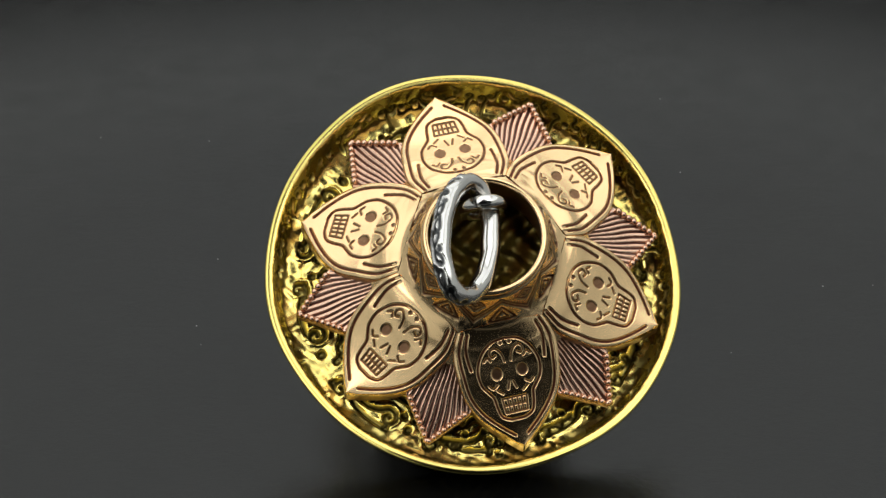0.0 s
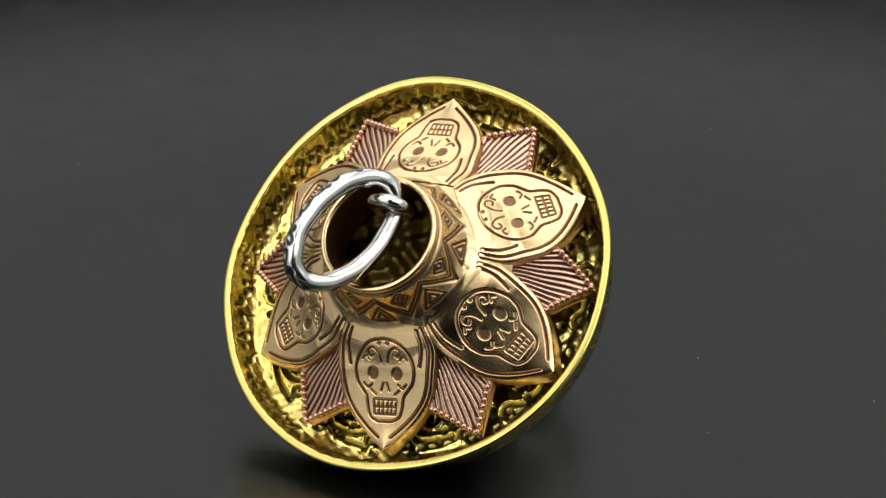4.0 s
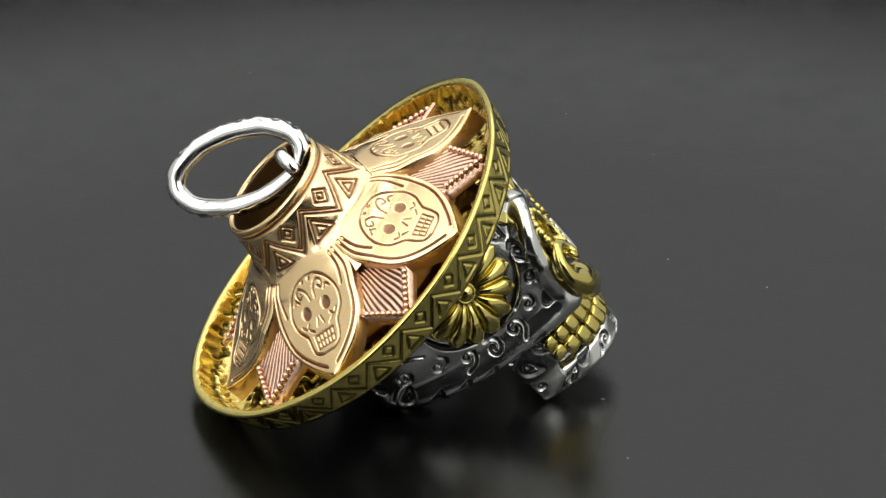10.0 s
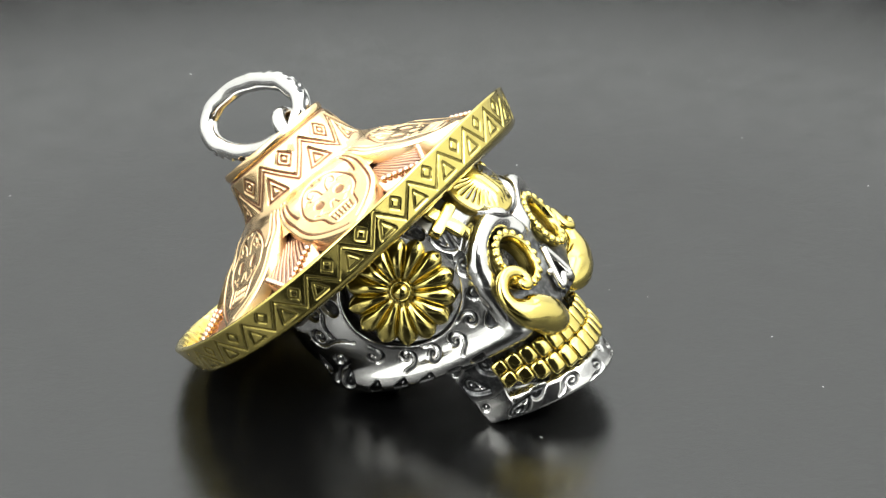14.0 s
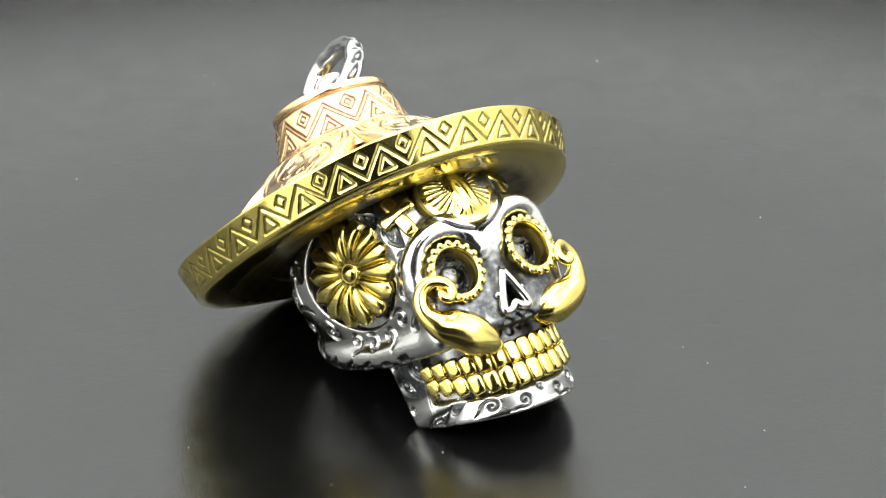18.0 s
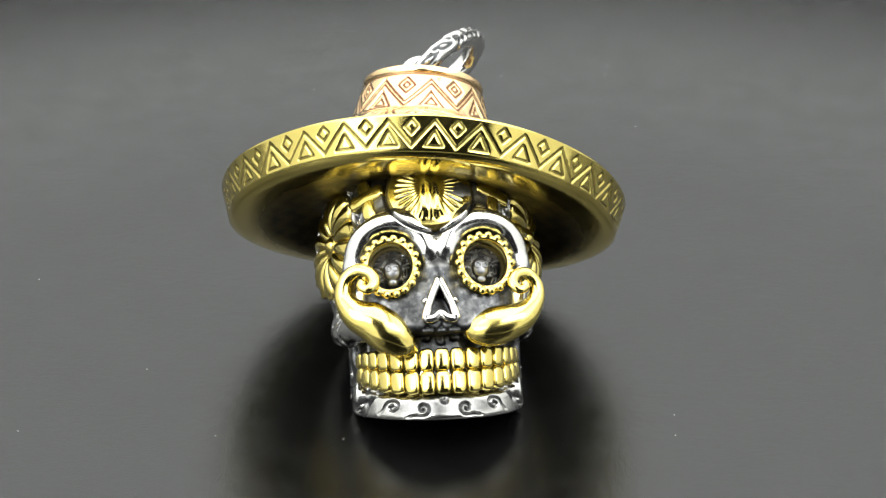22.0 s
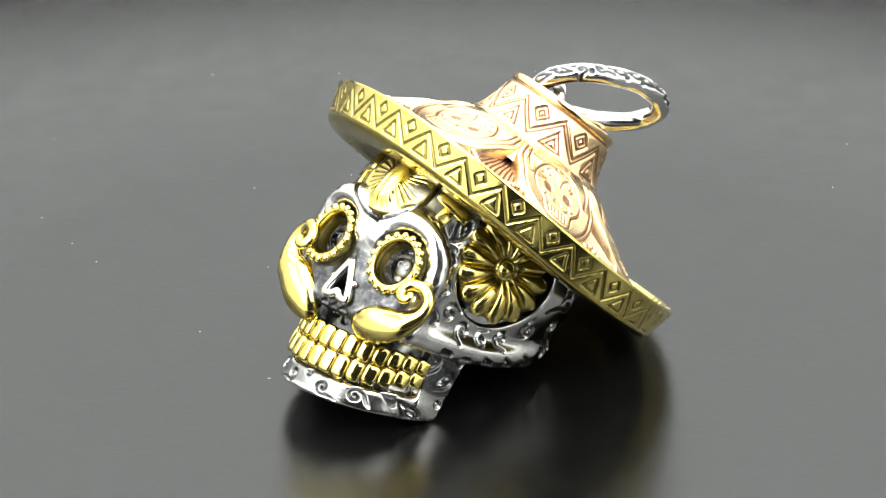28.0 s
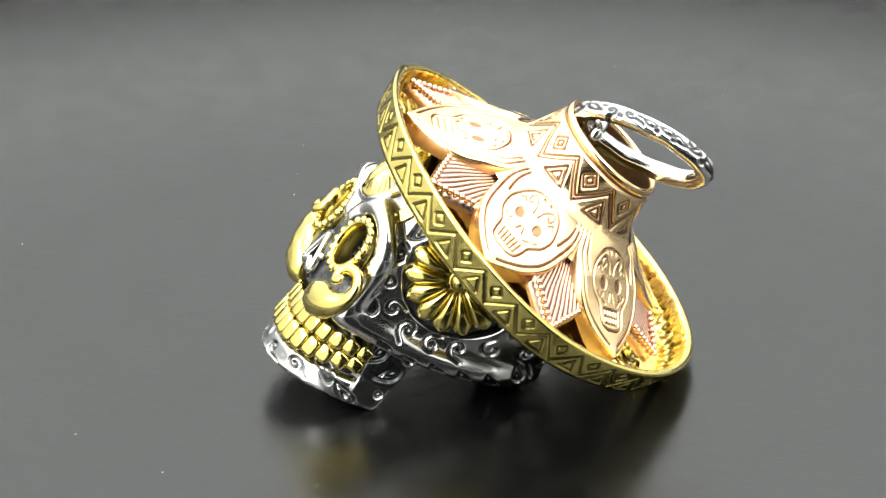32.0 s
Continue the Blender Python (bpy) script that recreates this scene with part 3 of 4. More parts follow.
# moustache: two swept halves that curl up at their ends
def moustache_half(sx):
    if sx > 0:
        pts = np.array([(1.95, 7.6, -10.2), (2.7, 7.9, -9.95), (3.8, 7.9, -9.35), (5.2, 7.6, -8.45), (6.5, 7.1, -7.3), (7.35, 6.7, -5.95), (7.15, 6.9, -4.6),
                        (6.25, 7.4, -3.95), (5.3, 7.8, -4.35), (5.05, 8.0, -5.15), (5.55, 8.1, -5.7), (6.1, 8.0, -5.4), (5.95, 7.95, -4.95)])
    else:
        pts = np.array([(1.7, 7.6, -9.5), (2.4, 7.9, -9.55), (3.6, 7.9, -9.3), (5.1, 7.6, -8.75), (6.5, 7.1, -7.9), (7.5, 6.6, -6.7), (7.65, 6.6, -5.5),
                        (6.95, 7.0, -4.65), (6.05, 7.5, -4.85), (5.75, 7.8, -5.6), (6.25, 7.9, -6.15), (6.75, 7.8, -5.85), (6.6, 7.75, -5.45)])
    pts[:5, 1] -= (1.35, 1.3, 1.15, 0.75, 0.25)
    pts[:4, 2] += (-0.15, 0.0, 0.25, 0.4) if sx > 0 else (0.65, 0.65, 0.5, 0.25)
    rad = np.array([0.25, 1.1, 1.66, 1.62, 1.25, 0.8, 0.62, 0.55, 0.52, 0.48, 0.42, 0.36, 0.28])
    rad *= 1 if sx > 0 else 0.92
    line = smooth_line(np.c_[pts, rad], 0.14)
    line[:, 0] *= sx
    v, f = tube(line[:, :3], line[:, 3], 28, 0.8, up=(0, 1, 0))
    n = len(line)
    ang = np.tile(np.linspace(0, 2 * np.pi, 28, endpoint=False), n)
    along = np.repeat(np.linspace(0, 1, n), 28)
    hair = np.clip(np.cos(ang * 7 + along * 9) - 0.72, 0, 1) / 0.28 * np.clip(1 - along / 0.42, 0, 1) * np.clip(along / 0.06, 0, 1)
    c = np.repeat(line[:, :3], 28, 0)
    v[:n * 28] = c + (v[:n * 28] - c) * (1 - 0.07 * hair)[:, None]
    pat_shade = np.concatenate([0.8 * hair, [0, 0]])
    return v, f, pat_shade


for sx in (1, -1):
    part("moustache_half", moustache_half(sx), GOLD, pendant, SKULL, "curled gold moustache half with engraved hairs")


# teeth in two rows
def arch_plan(a):
    pw = lambda c: math.copysign(abs(c) ** 0.84, c)
    return 6.2 * pw(math.sin(a)), -1.7 + 7.85 * pw(math.cos(a))


ARCH_A = np.linspace(-1.3, 1.3, 400)
ARCH_S = np.concatenate([[0], np.cumsum(np.linalg.norm(np.diff(np.array([arch_plan(a) for a in ARCH_A]), axis=0), axis=1))])


def arch(t, lower):
    """The row of teeth: place, outward direction and size at t from -1 to 1."""
    x, y = arch_plan(float(np.interp((t + 1) / 2 * ARCH_S[-1], ARCH_S, ARCH_A)))
    size = 1 - 0.42 * abs(t) ** 2.5
    z = -12.0 + 0.36 * (6.15 - y) + (-0.91 if lower else 0.93) * size
    return Vector((x, y, z)), Vector((x / 37 * 7.2, (y + 1.7) / 61 * 7.8, 0.0)).normalized(), size


tooth_v, tooth_f = lump(0.5, 0.42, 0.5, 0.5, 12, 16)
# back and flanks of the tooth toned darker
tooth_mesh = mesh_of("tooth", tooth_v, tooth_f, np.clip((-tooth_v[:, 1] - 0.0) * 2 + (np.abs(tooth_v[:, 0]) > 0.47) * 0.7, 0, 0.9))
N_TEETH = 15
for lower in (0, 1):
    gum_line = np.array([arch(t, lower)[0] - arch(t, lower)[1] * 0.4 for t in np.linspace(-0.97, 0.97, 40)])
    gum = part("teeth_row", tube(gum_line, np.full(40, 0.5), 10), GOLD, pendant, SKULL, "row of square gold teeth")
    for i in range(N_TEETH):
        t = -1 + 2 * (i + 0.5) / N_TEETH
        step = (arch(t + 1 / N_TEETH, lower)[0] - arch(t - 1 / N_TEETH, lower)[0]).length
        p, n, size = arch(t, lower)
        x = Vector((n.y, -n.x, 0))
        m = basis(p, x, n, Vector((0, 0, 1))) @ Matrix.Diagonal((step * 0.99, 1.1, 1.84 * size, 1))
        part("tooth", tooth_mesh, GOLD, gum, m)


# crosses on the forehead
def cross_mesh():
    bar, faces = lump(1.6, 0.56, 0.62, 0.3, 10, 16)
    v, f = joined([lump(0.58, 1.85, 0.62, 0.3, 10, 16), (bar + np.array((0, 0.2, 0.02)), faces)])
    # lower half of the cross toned darker
    return mesh_of("cross", v, f, np.clip(-v[:, 2] * 3, 0, 1))


cross = cross_mesh()
for sx in (1, -1):
    part("cross", cross if sx > 0 else cross.copy(), GOLD, pendant, SKULL @ facing((4.9, 5.55, 2.05) if sx > 0 else (-4.45, 5.75, 1.95), (sx * 0.6, 0.78, 0.2), (sx * 0.35, 0, 1)), "small gold cross on the forehead")


# medallion: an oval of rays round a plain draped shape
def medallion():
    nu, nv = 150, 44
    def height(x, y):
        r = np.hypot(x, y)
        t = np.arctan2(y, x)
        edge = np.exp(-(x / (1.1 - 0.35 * np.clip(y / 2.2, -1, 1))) ** 4) * np.exp(-((y + 0.35) / 2.1) ** 8)
        folds = 0.05 * np.cos(x * 8.5) * edge * np.clip(0.6 - y, 0, 1)
        rays = -0.16 * np.clip(np.cos(t * 30) - 0.05, 0, 1) * np.clip((r - 1.0) * 2, 0, 1) * np.clip((2.8 - r) * 3, 0, 1) * (1 - edge)
        return 0.55 * (1 - (r / 3.6) ** 2) + 0.42 * edge * (1 - 0.4 * (x / 1.2) ** 2) + folds + rays - 0.05 * (x * x) * 0.5
    v, f = relief(lambda a: (3.35 * math.cos(a), 3.25 * math.sin(a)), nu, nv, height, 0.7)
    x, y = v[:, 0], v[:, 1]
    t, r = np.arctan2(y, x), np.hypot(x, y)
    pat_shade = np.clip(np.cos(t * 30) - 0.3, 0, 1) * (np.abs(x) > 1.2 - 0.35 * np.clip(y / 2.2, -1, 1)) * (r > 1.25) * (r < 2.75) * 1.2 + (r > 3.17) * 1.0
    return v, f, np.clip(pat_shade, 0, 0.9)


part("medallion", medallion(), GOLD, pendant, SKULL @ facing((0.32, 7.4, 2.2), (0.02, 1.0, 0.32)), "oval gold medallion with engraved rays on the forehead")


# ---- the sombrero: z along its crown ----
def warp(v, k=1.0):
    """The brim is bent a little: up before and behind, down at the sides."""
    v = np.array(v, float)
    a, r = np.arctan2(v[:, 1], v[:, 0]), np.hypot(v[:, 0], v[:, 1])
    v[:, 2] += k * (-0.6 * np.cos(2 * a) - 0.08 * np.cos(a) - 0.15 * np.sin(2 * a)) * np.clip((r - 4.5) / 11.7, 0, 2) ** 1.5
    s = 1 + (0.09 - 0.15 * np.cos(2 * a) - 0.168 * np.sin(2 * a) + 0.07 * np.sin(5 * a + 1) + 0.04 * np.sin(9 * a)) / 16.2 * np.clip((r - 8) / 8, 0, 1)
    v[:, :2] *= s[:, None]
    return v


def brim_axes():
    n = Vector((0.057, -0.69, 0.7216)).normalized()
    e1 = n.cross(Vector((0, 0, 1))).normalized()
    return basis((2.58, -7.71, 1.70 + LIFT), e1, n.cross(e1), n)


def loop(points):
    p = np.asarray(points, float)
    return dense(np.vstack([p, p[:1]]), 0.05)


def brim_mesh():
    n = 1200
    lip = 0.69
    prof = [dense([(4.2, -0.6), (8.5, -1.3), (11.0, -2.1), (13.2, -2.3)], 0.13), smooth_line([(13.2, -2.3), (14.7, -1.95), (15.3, -0.9), (15.55, lip - 0.25), (15.7, lip - 0.04), (15.95, lip), (16.15, lip - 0.02), (16.25, lip - 0.16)], 0.14)[1:],
            dense([(16.25, lip - 0.16), (15.55, lip - 2.75)], 0.11)[1:], smooth_line([(15.55, lip - 2.75), (15.3, lip - 3.0), (14.6, lip - 3.25), (12.5, lip - 3.35), (9.0, lip - 2.9), (4.2, lip - 2.3)], 0.3)[1:]]
    cuts = np.cumsum([len(p) for p in prof])
    p = np.vstack(prof)
    v, q = revolve(p, n)
    ia = np.repeat(np.arange(n), len(p))
    ip = np.tile(np.arange(len(p)), n)
    ang = ia * 2 * np.pi / n
    depth, pat_shade = np.zeros(len(v)), np.zeros(len(v))
    # outside of the rim: zigzag, triangles below it and squares above
    band = (ip >= cuts[1] - 1) & (ip < cuts[2])
    reps, hb = 28, 2.68
    per = 2 * np.pi * 15.85 / reps
    s = (ang[band] * 15.85) % per
    h = np.hypot(*(p[ip[band]] - p[cuts[2] - 1]).T)
    lines = []
    for k in (-1, 0, 1):
        o = k * per
        lines.append(dense([(o, 0.28), (o + per / 2, 2.3), (o + per, 0.28)], 0.05))
        lines.append(loop([(o + per / 2 - 0.72, 0.32), (o + per / 2 + 0.72, 0.32), (o + per / 2, 1.5)]))
        lines.append(loop([(o, 1.25), (o + 0.5, 1.8), (o, 2.35), (o - 0.5, 1.8)]))
    g = step_down(near_lines(np.stack([s, h], 1), lines, 0.4), 0.075)
    depth[band], pat_shade[band] = 0.13 * g, 0.9 * g
    # floor of the brim: curls and punched dots
    flo = ip < cuts[0] + 7
    rng = np.random.RandomState(5)
    lines, dots = [], []
    for i in range(20):
        a = 2 * math.pi * (i + rng.uniform(-0.15, 0.15)) / 20
        r = rng.uniform(12.6, 13.6)
        fl = 1 if i % 2 else -1
        lines += scroll((r * math.cos(a), r * math.sin(a)), rng.uniform(0.65, 0.85), a + 1.6 * fl, fl, 1.4, 2.0)
        b = a + math.pi / 20
        lines += scroll((11.2 * math.cos(b), 11.2 * math.sin(b)), 0.55, b, -fl, 1.2, 1.8)
        for _ in range(9):
            c, rr = a + rng.uniform(-0.2, 0.2), rng.uniform(10.5, 15.2)
            dots += dot((rr * math.cos(c), rr * math.sin(c)), rng.uniform(0.1, 0.2))
    xy = v[flo][:, :2]
    g = np.maximum(step_down(near_lines(xy, lines, 0.6), 0.15), step_down(near_lines(xy, dots, 0.5), 0.16))
    rr = np.hypot(xy[:, 0], xy[:, 1])
    near = near_lines(xy, lines, 0.6)
    depth[flo] = 0.26 * g - 0.15 * np.exp(-((near - 0.33) / 0.12) ** 2) * (1 - g)
    # besides the cuts, the floor is darker inside r 8.6
    pat_shade[flo] = np.maximum(g, np.clip((8.6 - rr) / 2, 0, 0.8))
    wall = (ip >= cuts[0] + 4) & (ip < cuts[1] - 9)
    sw, hw = ang[wall] * 15.2, v[wall][:, 2]
    lines = []
    x = 0.4
    while x < 2 * math.pi * 15.2 - 0.5:
        c = (x, rng.uniform(-1.5, -0.75))
        lines += scroll(c, rng.uniform(0.34, 0.46), rng.uniform(0, 6.3), rng.choice((-1, 1)), 1.1, 1.0) if rng.rand() < 0.6 else dot(c, 0.14)
        x += rng.uniform(0.7, 1.3)
    g = step_down(near_lines(np.stack([sw, hw], 1), lines, 0.5), 0.13)
    depth[wall], pat_shade[wall] = 0.2 * g, np.maximum(pat_shade[wall], 0.9 * g)
    # faintly darker ring where floor meets wall
    corner = np.clip(1 - np.abs(np.hypot(v[:, 0], v[:, 1]) - 14.6) / 0.9, 0, 1) * (ip < cuts[1])
    pat_shade = np.maximum(pat_shade, 0.1 * corner)
    # shade under the brim painted into the colour, deepest near the skull
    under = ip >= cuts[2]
    pat_shade = np.where(under, np.clip((14.2 - np.hypot(v[:, 0], v[:, 1])) / 2.4, 0, 1) * (0.92 + 0.06 * np.sin(3 * v[:, 0] + np.sin(2 * v[:, 1]))), pat_shade)
    # hammered ground inside the brim
    ins = ip < cuts[1] - 6
    x, y, z = v[:, 0], v[:, 1], v[:, 2]
    ham = np.sin(2.3 * x + 1.7 * np.sin(1.9 * y)) * np.sin(2.6 * y + 1.3 * np.sin(2.2 * x)) + 0.6 * np.sin(5.1 * x + 3 * np.sin(1.3 * y) + 2.2 * z) * np.sin(4.7 * y + 1.5 * z)
    depth = depth + np.where(ins, 0.042 * ham, 0)
    nor = vertex_normals(v, q)
    nor *= np.sign((nor * np.array([0, 0, 1])).sum(1) * np.where(ip < cuts[1] - 4, 1, 0) + (nor[:, 0] * np.cos(ang) + nor[:, 1] * np.sin(ang)) * np.where(ip < cuts[1] - 4, 0, 1) + 1e-9)[:, None]
    v = v - nor * depth[:, None]
    v = warp(v)
    me = mesh_of("brim", v, q[:, ::-1], pat_shade)
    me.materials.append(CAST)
    me.materials.append(LIT_FLOOR_GOLD)
    inside = (ip < cuts[1] - 3)[q].all(1)
    me.polygons.foreach_set("material_index", inside.astype(np.int32))
    return me


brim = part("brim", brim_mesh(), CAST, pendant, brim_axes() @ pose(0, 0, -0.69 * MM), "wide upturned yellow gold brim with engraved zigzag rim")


# crown: a flared tube engraved with zigzags
NECK = smooth_line([(8.7, 2.7), (7.9, 3.68), (7.2, 4.22), (6.5, 4.7), (5.9, 5.25), (5.52, 5.95), (5.2, 7.05), (4.95, 8.05), (4.74, 8.5)], 0.1)


def crown_mesh():
    n = 420
    outer = NECK
    top = smooth_line([(4.74, 8.5), (4.82, 8.8), (4.76, 9.1), (4.54, 9.2), (4.32, 9.07)], 0.1)[1:]
    inner = dense([(4.32, 9.07), (4.6, 6.0), (4.7, 4.2)], 0.4)[1:]
    p = np.vstack([outer, top, inner])
    v, q = revolve(p, n)
    ia, ip = np.repeat(np.arange(n), len(p)), np.tile(np.arange(len(p)), n)
    ang = ia * 2 * np.pi / n
    band = ip < len(outer)
    reps = 8
    per = 2 * np.pi * 5.2 / reps
    s, h = (ang[band] * 5.2 + 0.9) % per, 5.25 + (v[band][:, 2] - 5.25) / 0.91
    lines = []
    for k in (-1, 0, 1):
        o = k * per
        for dh in (0.0, 0.42):
            lines.append(dense([(o, 5.35 + dh), (o + per / 2, 7.75 + dh), (o + per, 5.35 + dh)], 0.05))
        lines.append(loop([(o, 6.7), (o + 0.72, 7.5), (o, 8.3), (o - 0.72, 7.5)]))
        lines.append(loop([(o, 7.15), (o + 0.32, 7.5), (o, 7.85), (o - 0.32, 7.5)]))
        lines.append(loop([(o + per / 2 - 0.95, 5.3), (o + per / 2 + 0.95, 5.3), (o + per / 2, 6.95)]))
        lines.append(loop([(o + per / 2 - 0.45, 5.55), (o + per / 2 + 0.45, 5.55), (o + per / 2, 6.3)]))
    lines.append(dense([(-1, 8.72), (per + 1, 8.72)], 0.05))
    g = step_down(near_lines(np.stack([s, h], 1), lines, 0.4), 0.095)
    pat_shade = np.zeros(len(v))
    pat_shade[band] = g
    depth = np.zeros(len(v))
    depth[band] = 0.14 * g
    rad = np.stack([np.cos(ang), np.sin(ang), 0 * ang], 1)
    # uneven solder where the crown meets the leaves
    foot = np.exp(-((v[:, 2] - 5.0) / 0.42) ** 2) * band
    lumps = np.sin(ang * 23 + 2 * np.sin(ang * 5)) * np.sin(v[:, 2] * 6 + 3 * np.sin(ang * 7)) + 0.6 * np.sin(ang * 41 + 1)
    v = v - rad * (depth - 0.03 * foot * lumps)[:, None]
    # shade of the hollow painted on the inner wall
    pat_shade[ip >= len(outer) + len(top)] = 0.75
    return mesh_of("crown", warp(v, 0.5), q[:, ::-1], pat_shade)


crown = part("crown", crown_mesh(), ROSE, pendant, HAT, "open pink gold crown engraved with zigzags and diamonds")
# crown floor coloured dark too, standing in for shade down inside
floor_v, floor_q = revolve(dense([(0.02, 4.6), (1.5, 4.5), (3.0, 4.6), (4.75, 4.4)], 0.12), 96)
floor_v[:, 2] += 0.55 * np.sin(2.3 * floor_v[:, 0] + np.sin(1.3 * floor_v[:, 1])) * np.sin(2.1 * floor_v[:, 1] + 0.7) - 0.5
part("crown_floor", (floor_v, floor_q, np.full(len(floor_v), 0.8)), GOLD, crown, label="bossed bottom of the hollow crown, toned dark as if in shade")


# six leaf plates round the crown, each engraved with a little skull
def leaf_half(r):
    x = np.array([5.3, 6.2, 7.1, 7.8, 8.8, 10.3, 11.6, 12.7, 13.6, 14.1, 14.45])
    y = np.array([3.05, 3.56, 3.96, 4.04, 3.98, 3.75, 3.1, 2.15, 1.12, 0.5, 0.02])
    return np.interp(r, smooth_line(np.c_[x, y], 0.1)[:, 0], smooth_line(np.c_[x, y], 0.1)[:, 1])


def skull_lines():
    """The engraved skull of a leaf, chin outwards: bold lines and fine ones."""
    half = smooth_line([(6.95, 0.0), (7.15, 1.1), (7.85, 2.0), (8.8, 2.42), (9.75, 2.3), (10.35, 1.85), (10.75, 1.55), (11.5, 1.42), (12.1, 1.2), (12.42, 0.6), (12.45, 0)], 0.05)
    bold = [half, half * np.array([1, -1])]
    fine = []
    for s in (1, -1):
        fine.append(smooth_line([(8.5, s * 0.25), (7.95, s * 0.42), (7.55, s * 0.9), (7.75, s * 1.3), (8.1, s * 1.15), (8.0, s * 0.85)], 0.05))
        fine.append(smooth_line([(8.25, s * 1.85), (8.05, s * 1.55), (8.3, s * 1.3)], 0.05))
        fine.append(smooth_line([(9.9, s * 1.75), (10.15, s * 1.45), (9.95, s * 1.1)], 0.05))
        fine.append(dense([(9.85, s * 0.14), (10.35, s * 0.34)], 0.05))
        fine.append(dense([(10.3, s * 1.2), (10.6, s * 0.8)], 0.05))
        fine.append(dense([(10.95, s * 0.95), (11.95, s * 0.85)], 0.05))
        fine.append(dense([(11.0, s * 0.55), (11.9, s * 0.5)], 0.05))
        fine.append(dense([(11.0, s * 0.2), (11.9, s * 0.18)], 0.05))
        fine += dot((7.25, s * 0.35), 0.08)
    for r, w in ((10.95, 0.95), (11.45, 0.9), (11.95, 0.85)):
        fine.append(dense([(r, -w), (r, w)], 0.05))
    return bold, fine


def slope(r):
    """Height of the leaf plates' top over the plane of their tips."""
    return np.where(r > 6.6, (14.4 - r) * 0.585, 4.56 + (6.6 - r) * 0.75)


def leaf_mesh(angle):
    nr, nw = 168, 140
    r = np.linspace(5.85, 14.42, nr)
    w = np.linspace(-1, 1, nw)
    half = leaf_half(r)
    R = np.repeat(r[:, None], nw, 1)
    Y = half[:, None] * w[None]
    T = np.hypot(R, Y)
    neck = np.where(T < 8.7, np.interp(T, NECK[::-1, 0], NECK[::-1, 1]), -9) + 0.03
    plate = (14.4 - R - (T - R) * np.clip((9.0 - R) / 2.2, 0, 1)) * 0.585 + 0.09 + 0.12 * (1 - w[None] ** 2) * np.clip((R - 7.2) / 1.6, 0, 1) - 0.42 * np.sin(np.pi * np.clip((R - 6.6) / 7.8, 0, 1))
    Z = 0.5 * (neck + plate + np.sqrt((neck - plate) ** 2 + 0.16 * np.clip(8.7 - T, 0, 1) * np.clip((T - 5.9) / 1.5, 0, 1) ** 2)) - 0.10 * np.clip((np.abs(w[None]) - 0.9) * 10, 0, 1) ** 2
    pts = np.stack([R.ravel(), Y.ravel()], 1)
    edge = []
    for s in (1, -1):
        rr = np.linspace(6.0, 13.55, 160)
        edge.append(np.stack([rr, s * np.clip(leaf_half(rr) - 0.42 - 0.1 * np.clip(rr - 11, 0, 3), 0, 9)], 1))
        rr = np.linspace(6.2, 8.6, 50)
        edge.append(np.stack([rr, s * (leaf_half(rr) - 0.85 - 0.25 * (rr - 6.2) / 2.4)], 1))
    bold, fine = skull_lines()
    g = np.maximum.reduce([step_down(near_lines(pts, edge, 0.4), 0.1), step_down(near_lines(pts, bold, 0.4), 0.085), 0.9 * step_down(near_lines(pts, fine, 0.4), 0.062)])
    for s in (1, -1):
        g = np.maximum(g, 0.85 * np.clip((0.47 - np.hypot(pts[:, 0] - 9.2, pts[:, 1] - s * 1.0)) / 0.1, 0, 1))
    Z = Z - 0.16 * g.reshape(nr, nw)
    top = np.stack([R, Y, Z], -1)
    low = np.stack([R[:, [0, -1]], Y[:, [0, -1]] * 1.0, (slope(R) - 1.55)[:, [0, -1]]], -1)
    mid = np.stack([R[:, [0, -1]], Y[:, [0, -1]] * 1.012, (Z - 0.12)[:, [0, -1]]], -1)
    v = np.concatenate([low[:, :1], mid[:, :1], top, mid[:, 1:], low[:, 1:]], 1).reshape(-1, 3)
    gp = g.reshape(nr, nw)
    # plate sides toned darker towards their lower edge
    pat_shade = np.concatenate([np.full((nr, 1), 0.7), np.full((nr, 1), 0.25), gp, np.full((nr, 1), 0.25), np.full((nr, 1), 0.7)], 1).ravel()
    c, s = math.cos(angle), math.sin(angle)
    v = np.stack([v[:, 0] * c - v[:, 1] * s, v[:, 0] * s + v[:, 1] * c, v[:, 2]], 1)
    return mesh_of("leaf_plate", warp(v), grid_faces(nr, nw + 4), pat_shade)


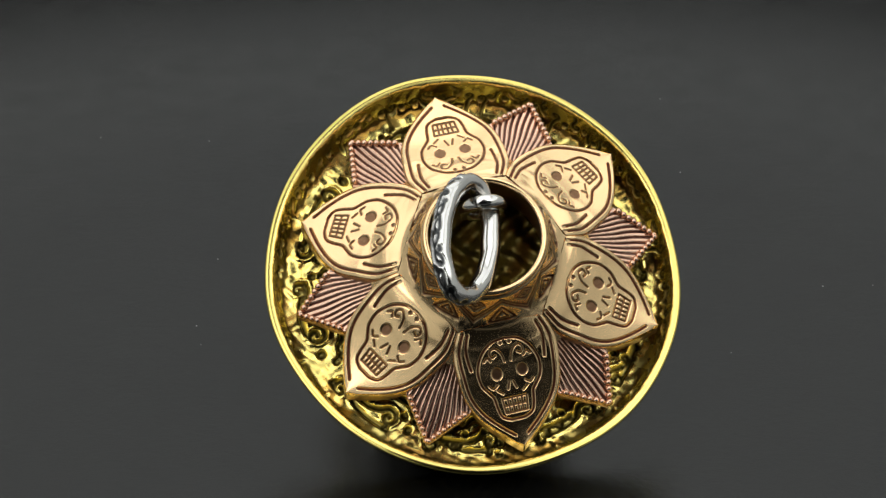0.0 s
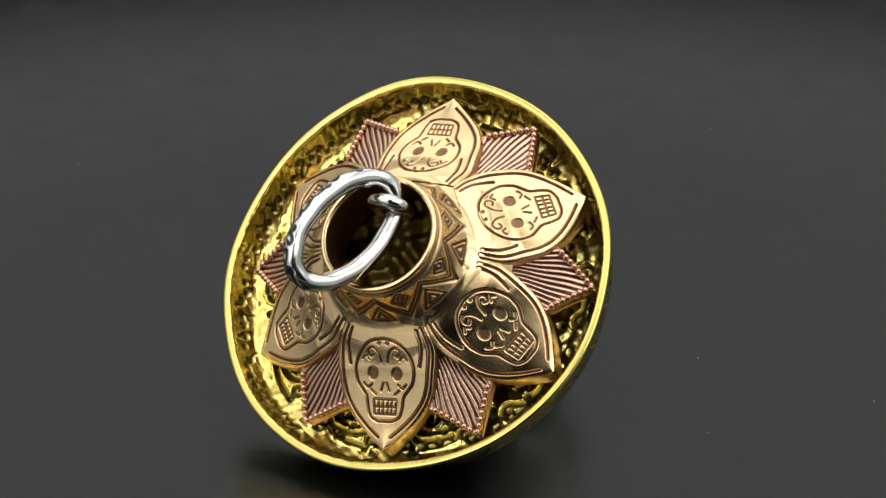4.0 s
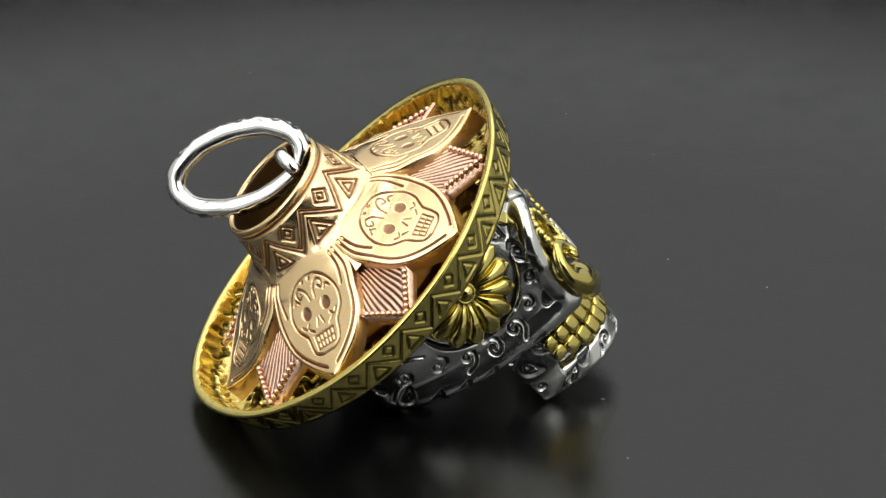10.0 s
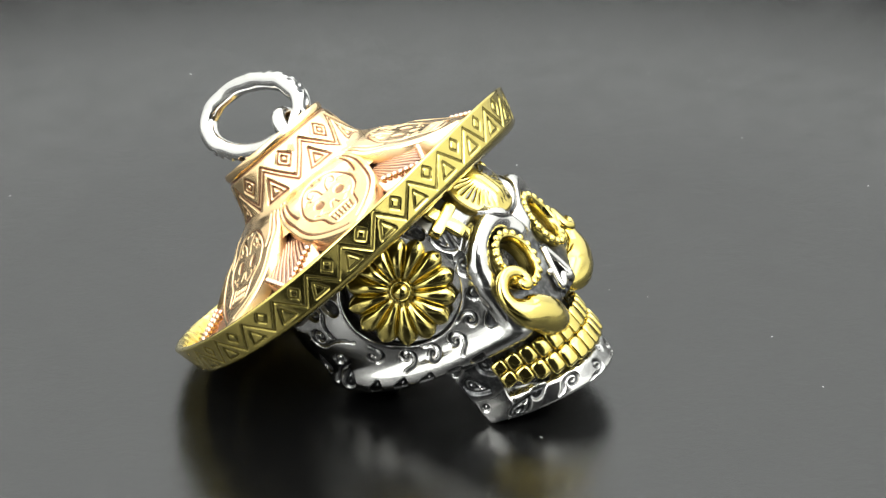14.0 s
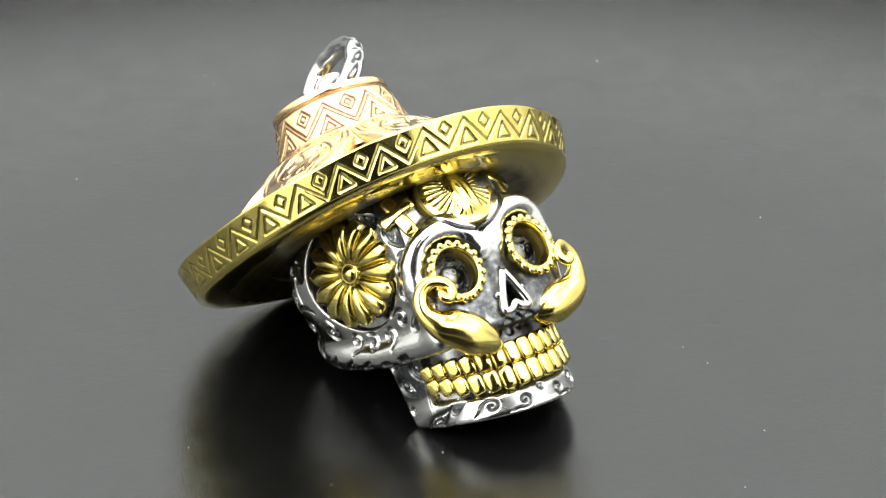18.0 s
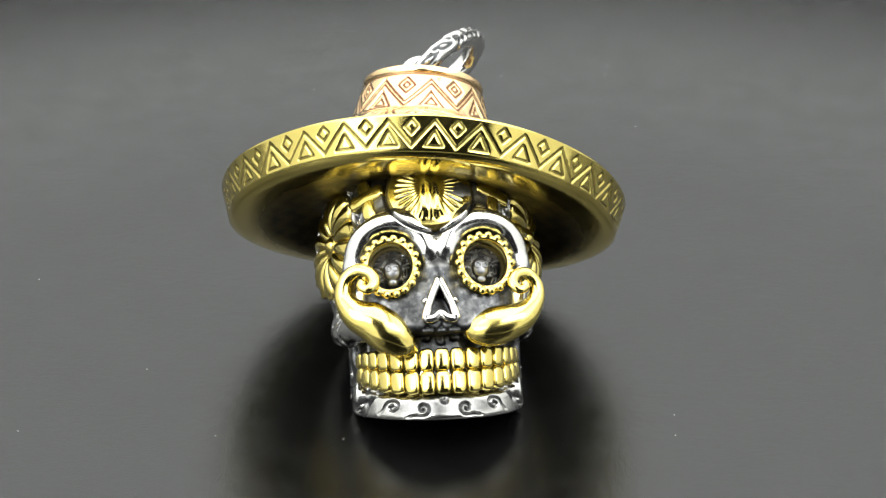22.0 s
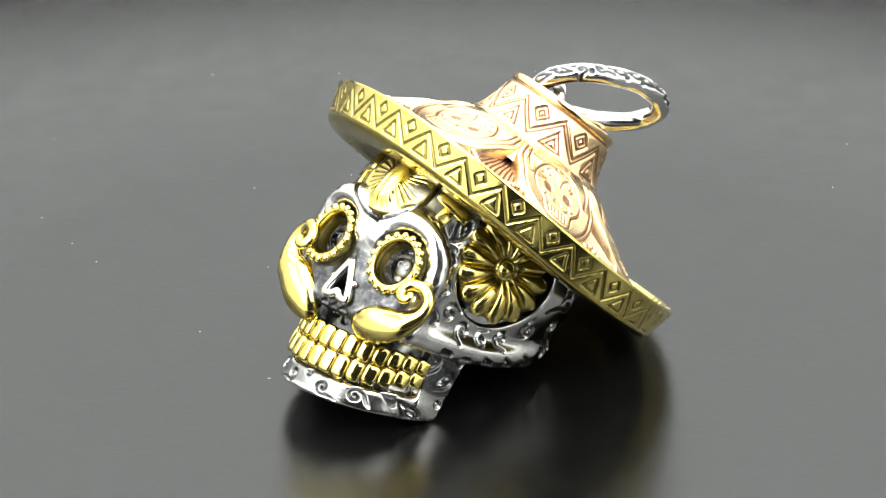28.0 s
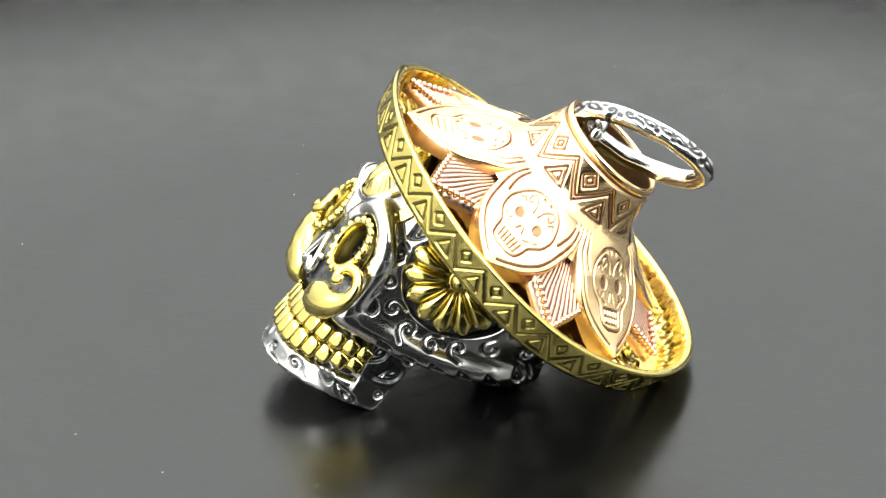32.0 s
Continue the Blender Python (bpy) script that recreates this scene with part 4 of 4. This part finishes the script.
# copper points between the leaves: a hatched corner edged with beads
def point_mesh(angle):
    nr, nw = 60, 96
    r = np.linspace(8.2, 14.35, nr)
    w = np.linspace(-1, 1, nw)
    half = np.minimum((14.4 - r) * 0.88 + 0.02, 2.6)
    R = np.repeat(r[:, None], nw, 1)
    Y = half[:, None] * w[None]
    z0 = slope(R) * 0.76 - 0.2
    hatch = np.clip(np.cos(Y / (R - 3.0) * 128 + 0.5 * np.sin(R * 1.9 + Y)) + 0.1, 0, 1) * np.clip((1 - np.abs(w))[None] * 6, 0, 1)
    top = np.stack([R, Y, z0 - 0.12 * hatch], -1)
    low = np.stack([R[:, [0, -1]], Y[:, [0, -1]], (z0 - 1.1)[:, [0, -1]]], -1)
    v = np.concatenate([low[:, :1], top, low[:, 1:]], 1).reshape(-1, 3)
    # hatching cut dark, sides at half tone
    pat_shade = np.concatenate([np.full((nr, 1), 0.5), np.clip(1.3 * hatch, 0, 1), np.full((nr, 1), 0.5)], 1).ravel()
    c, s = math.cos(angle), math.sin(angle)
    turn = lambda u: np.stack([u[:, 0] * c - u[:, 1] * s, u[:, 0] * s + u[:, 1] * c, u[:, 2]], 1)
    beads = []
    for k in (1, -1):
        for i in range(8):
            rr = 14.3 - 0.36 * i
            bv, bf = lump(0.27, 0.27, 0.27, 1.0, 8, 11)
            beads.append((bv + np.array([rr, k * (14.4 - rr) * 0.84, float(slope(np.array([rr]))[0]) * 0.76 - 0.06]), bf))
    bv, bf = joined(beads)
    return mesh_of("copper_point", warp(turn(v)), grid_faces(nr, nw + 2), pat_shade), mesh_of("bead_edge", warp(turn(bv)), bf, np.zeros(len(bv)))


for i in range(6):
    part("leaf_plate", leaf_mesh(radians(-19 + 60 * i)), ROSE, pendant, HAT, "pink gold leaf plate engraved with a small skull")
    me, edge = point_mesh(radians(11 + 60 * i))
    point = part("copper_point", me, COPPER, pendant, HAT, "copper coloured hatched point between two leaves")
    part("bead_edge", edge, COPPER, point, label="row of tiny copper beads")
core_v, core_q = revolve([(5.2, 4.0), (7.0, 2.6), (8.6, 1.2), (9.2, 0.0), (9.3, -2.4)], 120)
# one even darker tone over the whole bed
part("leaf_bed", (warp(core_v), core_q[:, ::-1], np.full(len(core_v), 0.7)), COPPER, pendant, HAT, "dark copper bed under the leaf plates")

# ---- ring and bail ----
RING_C = Vector((1.952, -15.85, 8.69 + LIFT))


def ring_axes():
    th, ph, psi = radians(-23.8), radians(29.6), radians(205.8)
    n = Vector((math.cos(ph) * math.cos(th), math.cos(ph) * math.sin(th), math.sin(ph)))
    e1 = n.cross(Vector((0, 0, 1))).normalized()
    e2 = n.cross(e1)
    return basis(RING_C, e1 * math.cos(psi) + e2 * math.sin(psi), -e1 * math.sin(psi) + e2 * math.cos(psi), n)


def ring_mesh():
    na, nb = 360, 40
    a, b = np.linspace(0, 2 * np.pi, na, endpoint=False), np.linspace(0, 2 * np.pi, nb, endpoint=False)
    A, B = np.meshgrid(a, b, indexing="ij")
    p = np.stack([5.35 * np.cos(a), 2.93 * np.sin(a), 0 * a], 1)
    tg = np.stack([-5.35 * np.sin(a), 2.93 * np.cos(a), 0 * a], 1)
    length = np.concatenate([[0], np.cumsum(np.linalg.norm(np.diff(np.vstack([p, p[:1]]), axis=0), axis=1))])[:-1]
    tg /= np.linalg.norm(tg, axis=1)[:, None]
    out = np.stack([tg[:, 1], -tg[:, 0], 0 * a], 1)
    r = 0.78 * (1 + 0.025 * np.sin(A * 7 + B) + 0.02 * np.sin(A * 11 + 2 * B + 1))
    S, T = np.repeat(length[:, None], nb, 1), (B + np.pi) % (2 * np.pi) - np.pi
    lines = []
    rng = np.random.RandomState(3)
    x = 0.6
    while x < length[-1] - 0.8:
        f = 1 if rng.rand() > 0.5 else -1
        if rng.rand() < 0.55:
            lines += scroll((x, 0.1 * f), 0.42, rng.uniform(0, 6), f, 1.2, 1.2)
        else:
            lines += teardrop((x, -0.1 * f), 0.6, rng.uniform(-0.6, 0.6) + (math.pi if f < 0 else 0), f)[:1]
        lines += dot((x + 0.75, 0.35 * f), 0.12)
        x += rng.uniform(1.25, 1.7)
    g = step_down(near_lines(np.stack([S.ravel(), T.ravel() * 0.78], 1), lines, 0.4), 0.17).reshape(na, nb)
    r = r - 0.17 * g
    v = p[:, None] + out[:, None] * (r * np.cos(B))[..., None] + np.array([0, 0, 1.0]) * (r * np.sin(B))[..., None]
    return mesh_of("ring", v.reshape(-1, 3), grid_faces(na, nb, True, True), g.ravel())


RING = ring_axes()
part("ring", ring_mesh(), SILVER, pendant, RING, "oval silver ring with engraved curls")


def bail():
    """A small loop that holds the ring in the mouth of the crown."""
    a = np.linspace(0, 2 * np.pi, 40)
    line = np.stack([1.4 * np.cos(a), 0 * a, 1.55 * np.sin(a) - 1.3], 1)
    v, f = tube(line, 0.5 + 0.08 * np.sin(a), 14, up=(0, 1, 0))
    return v, f, np.zeros(len(v))


def bail_axes():
    u = Vector((0.90, 0.385, -0.20)).normalized()
    n = HAT.to_3x3() @ Vector((0, 0, 1))
    n = (n - n.dot(u) * u).normalized()
    return basis((3.76, -12.29, 10.05 + LIFT), u, n.cross(u), n)


part("bail", bail(), SILVER, pendant, bail_axes(), "small plain silver bail loop")


# dust on the turntable
def dust():
    rng = np.random.RandomState(11)
    pieces = []
    for i in range(34):
        a, r = rng.uniform(0, 2 * np.pi), 62 * math.sqrt(rng.uniform(0.03, 1))
        L = rng.uniform(0.03, 0.09) * (3 if i % 17 == 0 else 1)
        v, f = lump(L, 0.035, 0.03, 0.8, 4, 6)
        t = rng.uniform(0, 6.3)
        x = v[:, 0] * math.cos(t) - v[:, 1] * math.sin(t)
        y = v[:, 0] * math.sin(t) + v[:, 1] * math.cos(t)
        pieces.append((np.stack([x + r * math.cos(a), y + r * math.sin(a), v[:, 2] + 0.03], 1), f))
    return joined(pieces)


part("dust", dust(), DUST, turntable, label="specks of pale dust on the black disc")["kind"] = "stuff"


def motions():
    """The turntable carries the pendant round at an even pace."""
    rows = [(t, pose(0, 0, 0, 0, 0, -8.5768 * t)) for t in (i / 5 for i in range(161))]
    walk(turntable, rows)
    walk(pendant, rows)


motions()
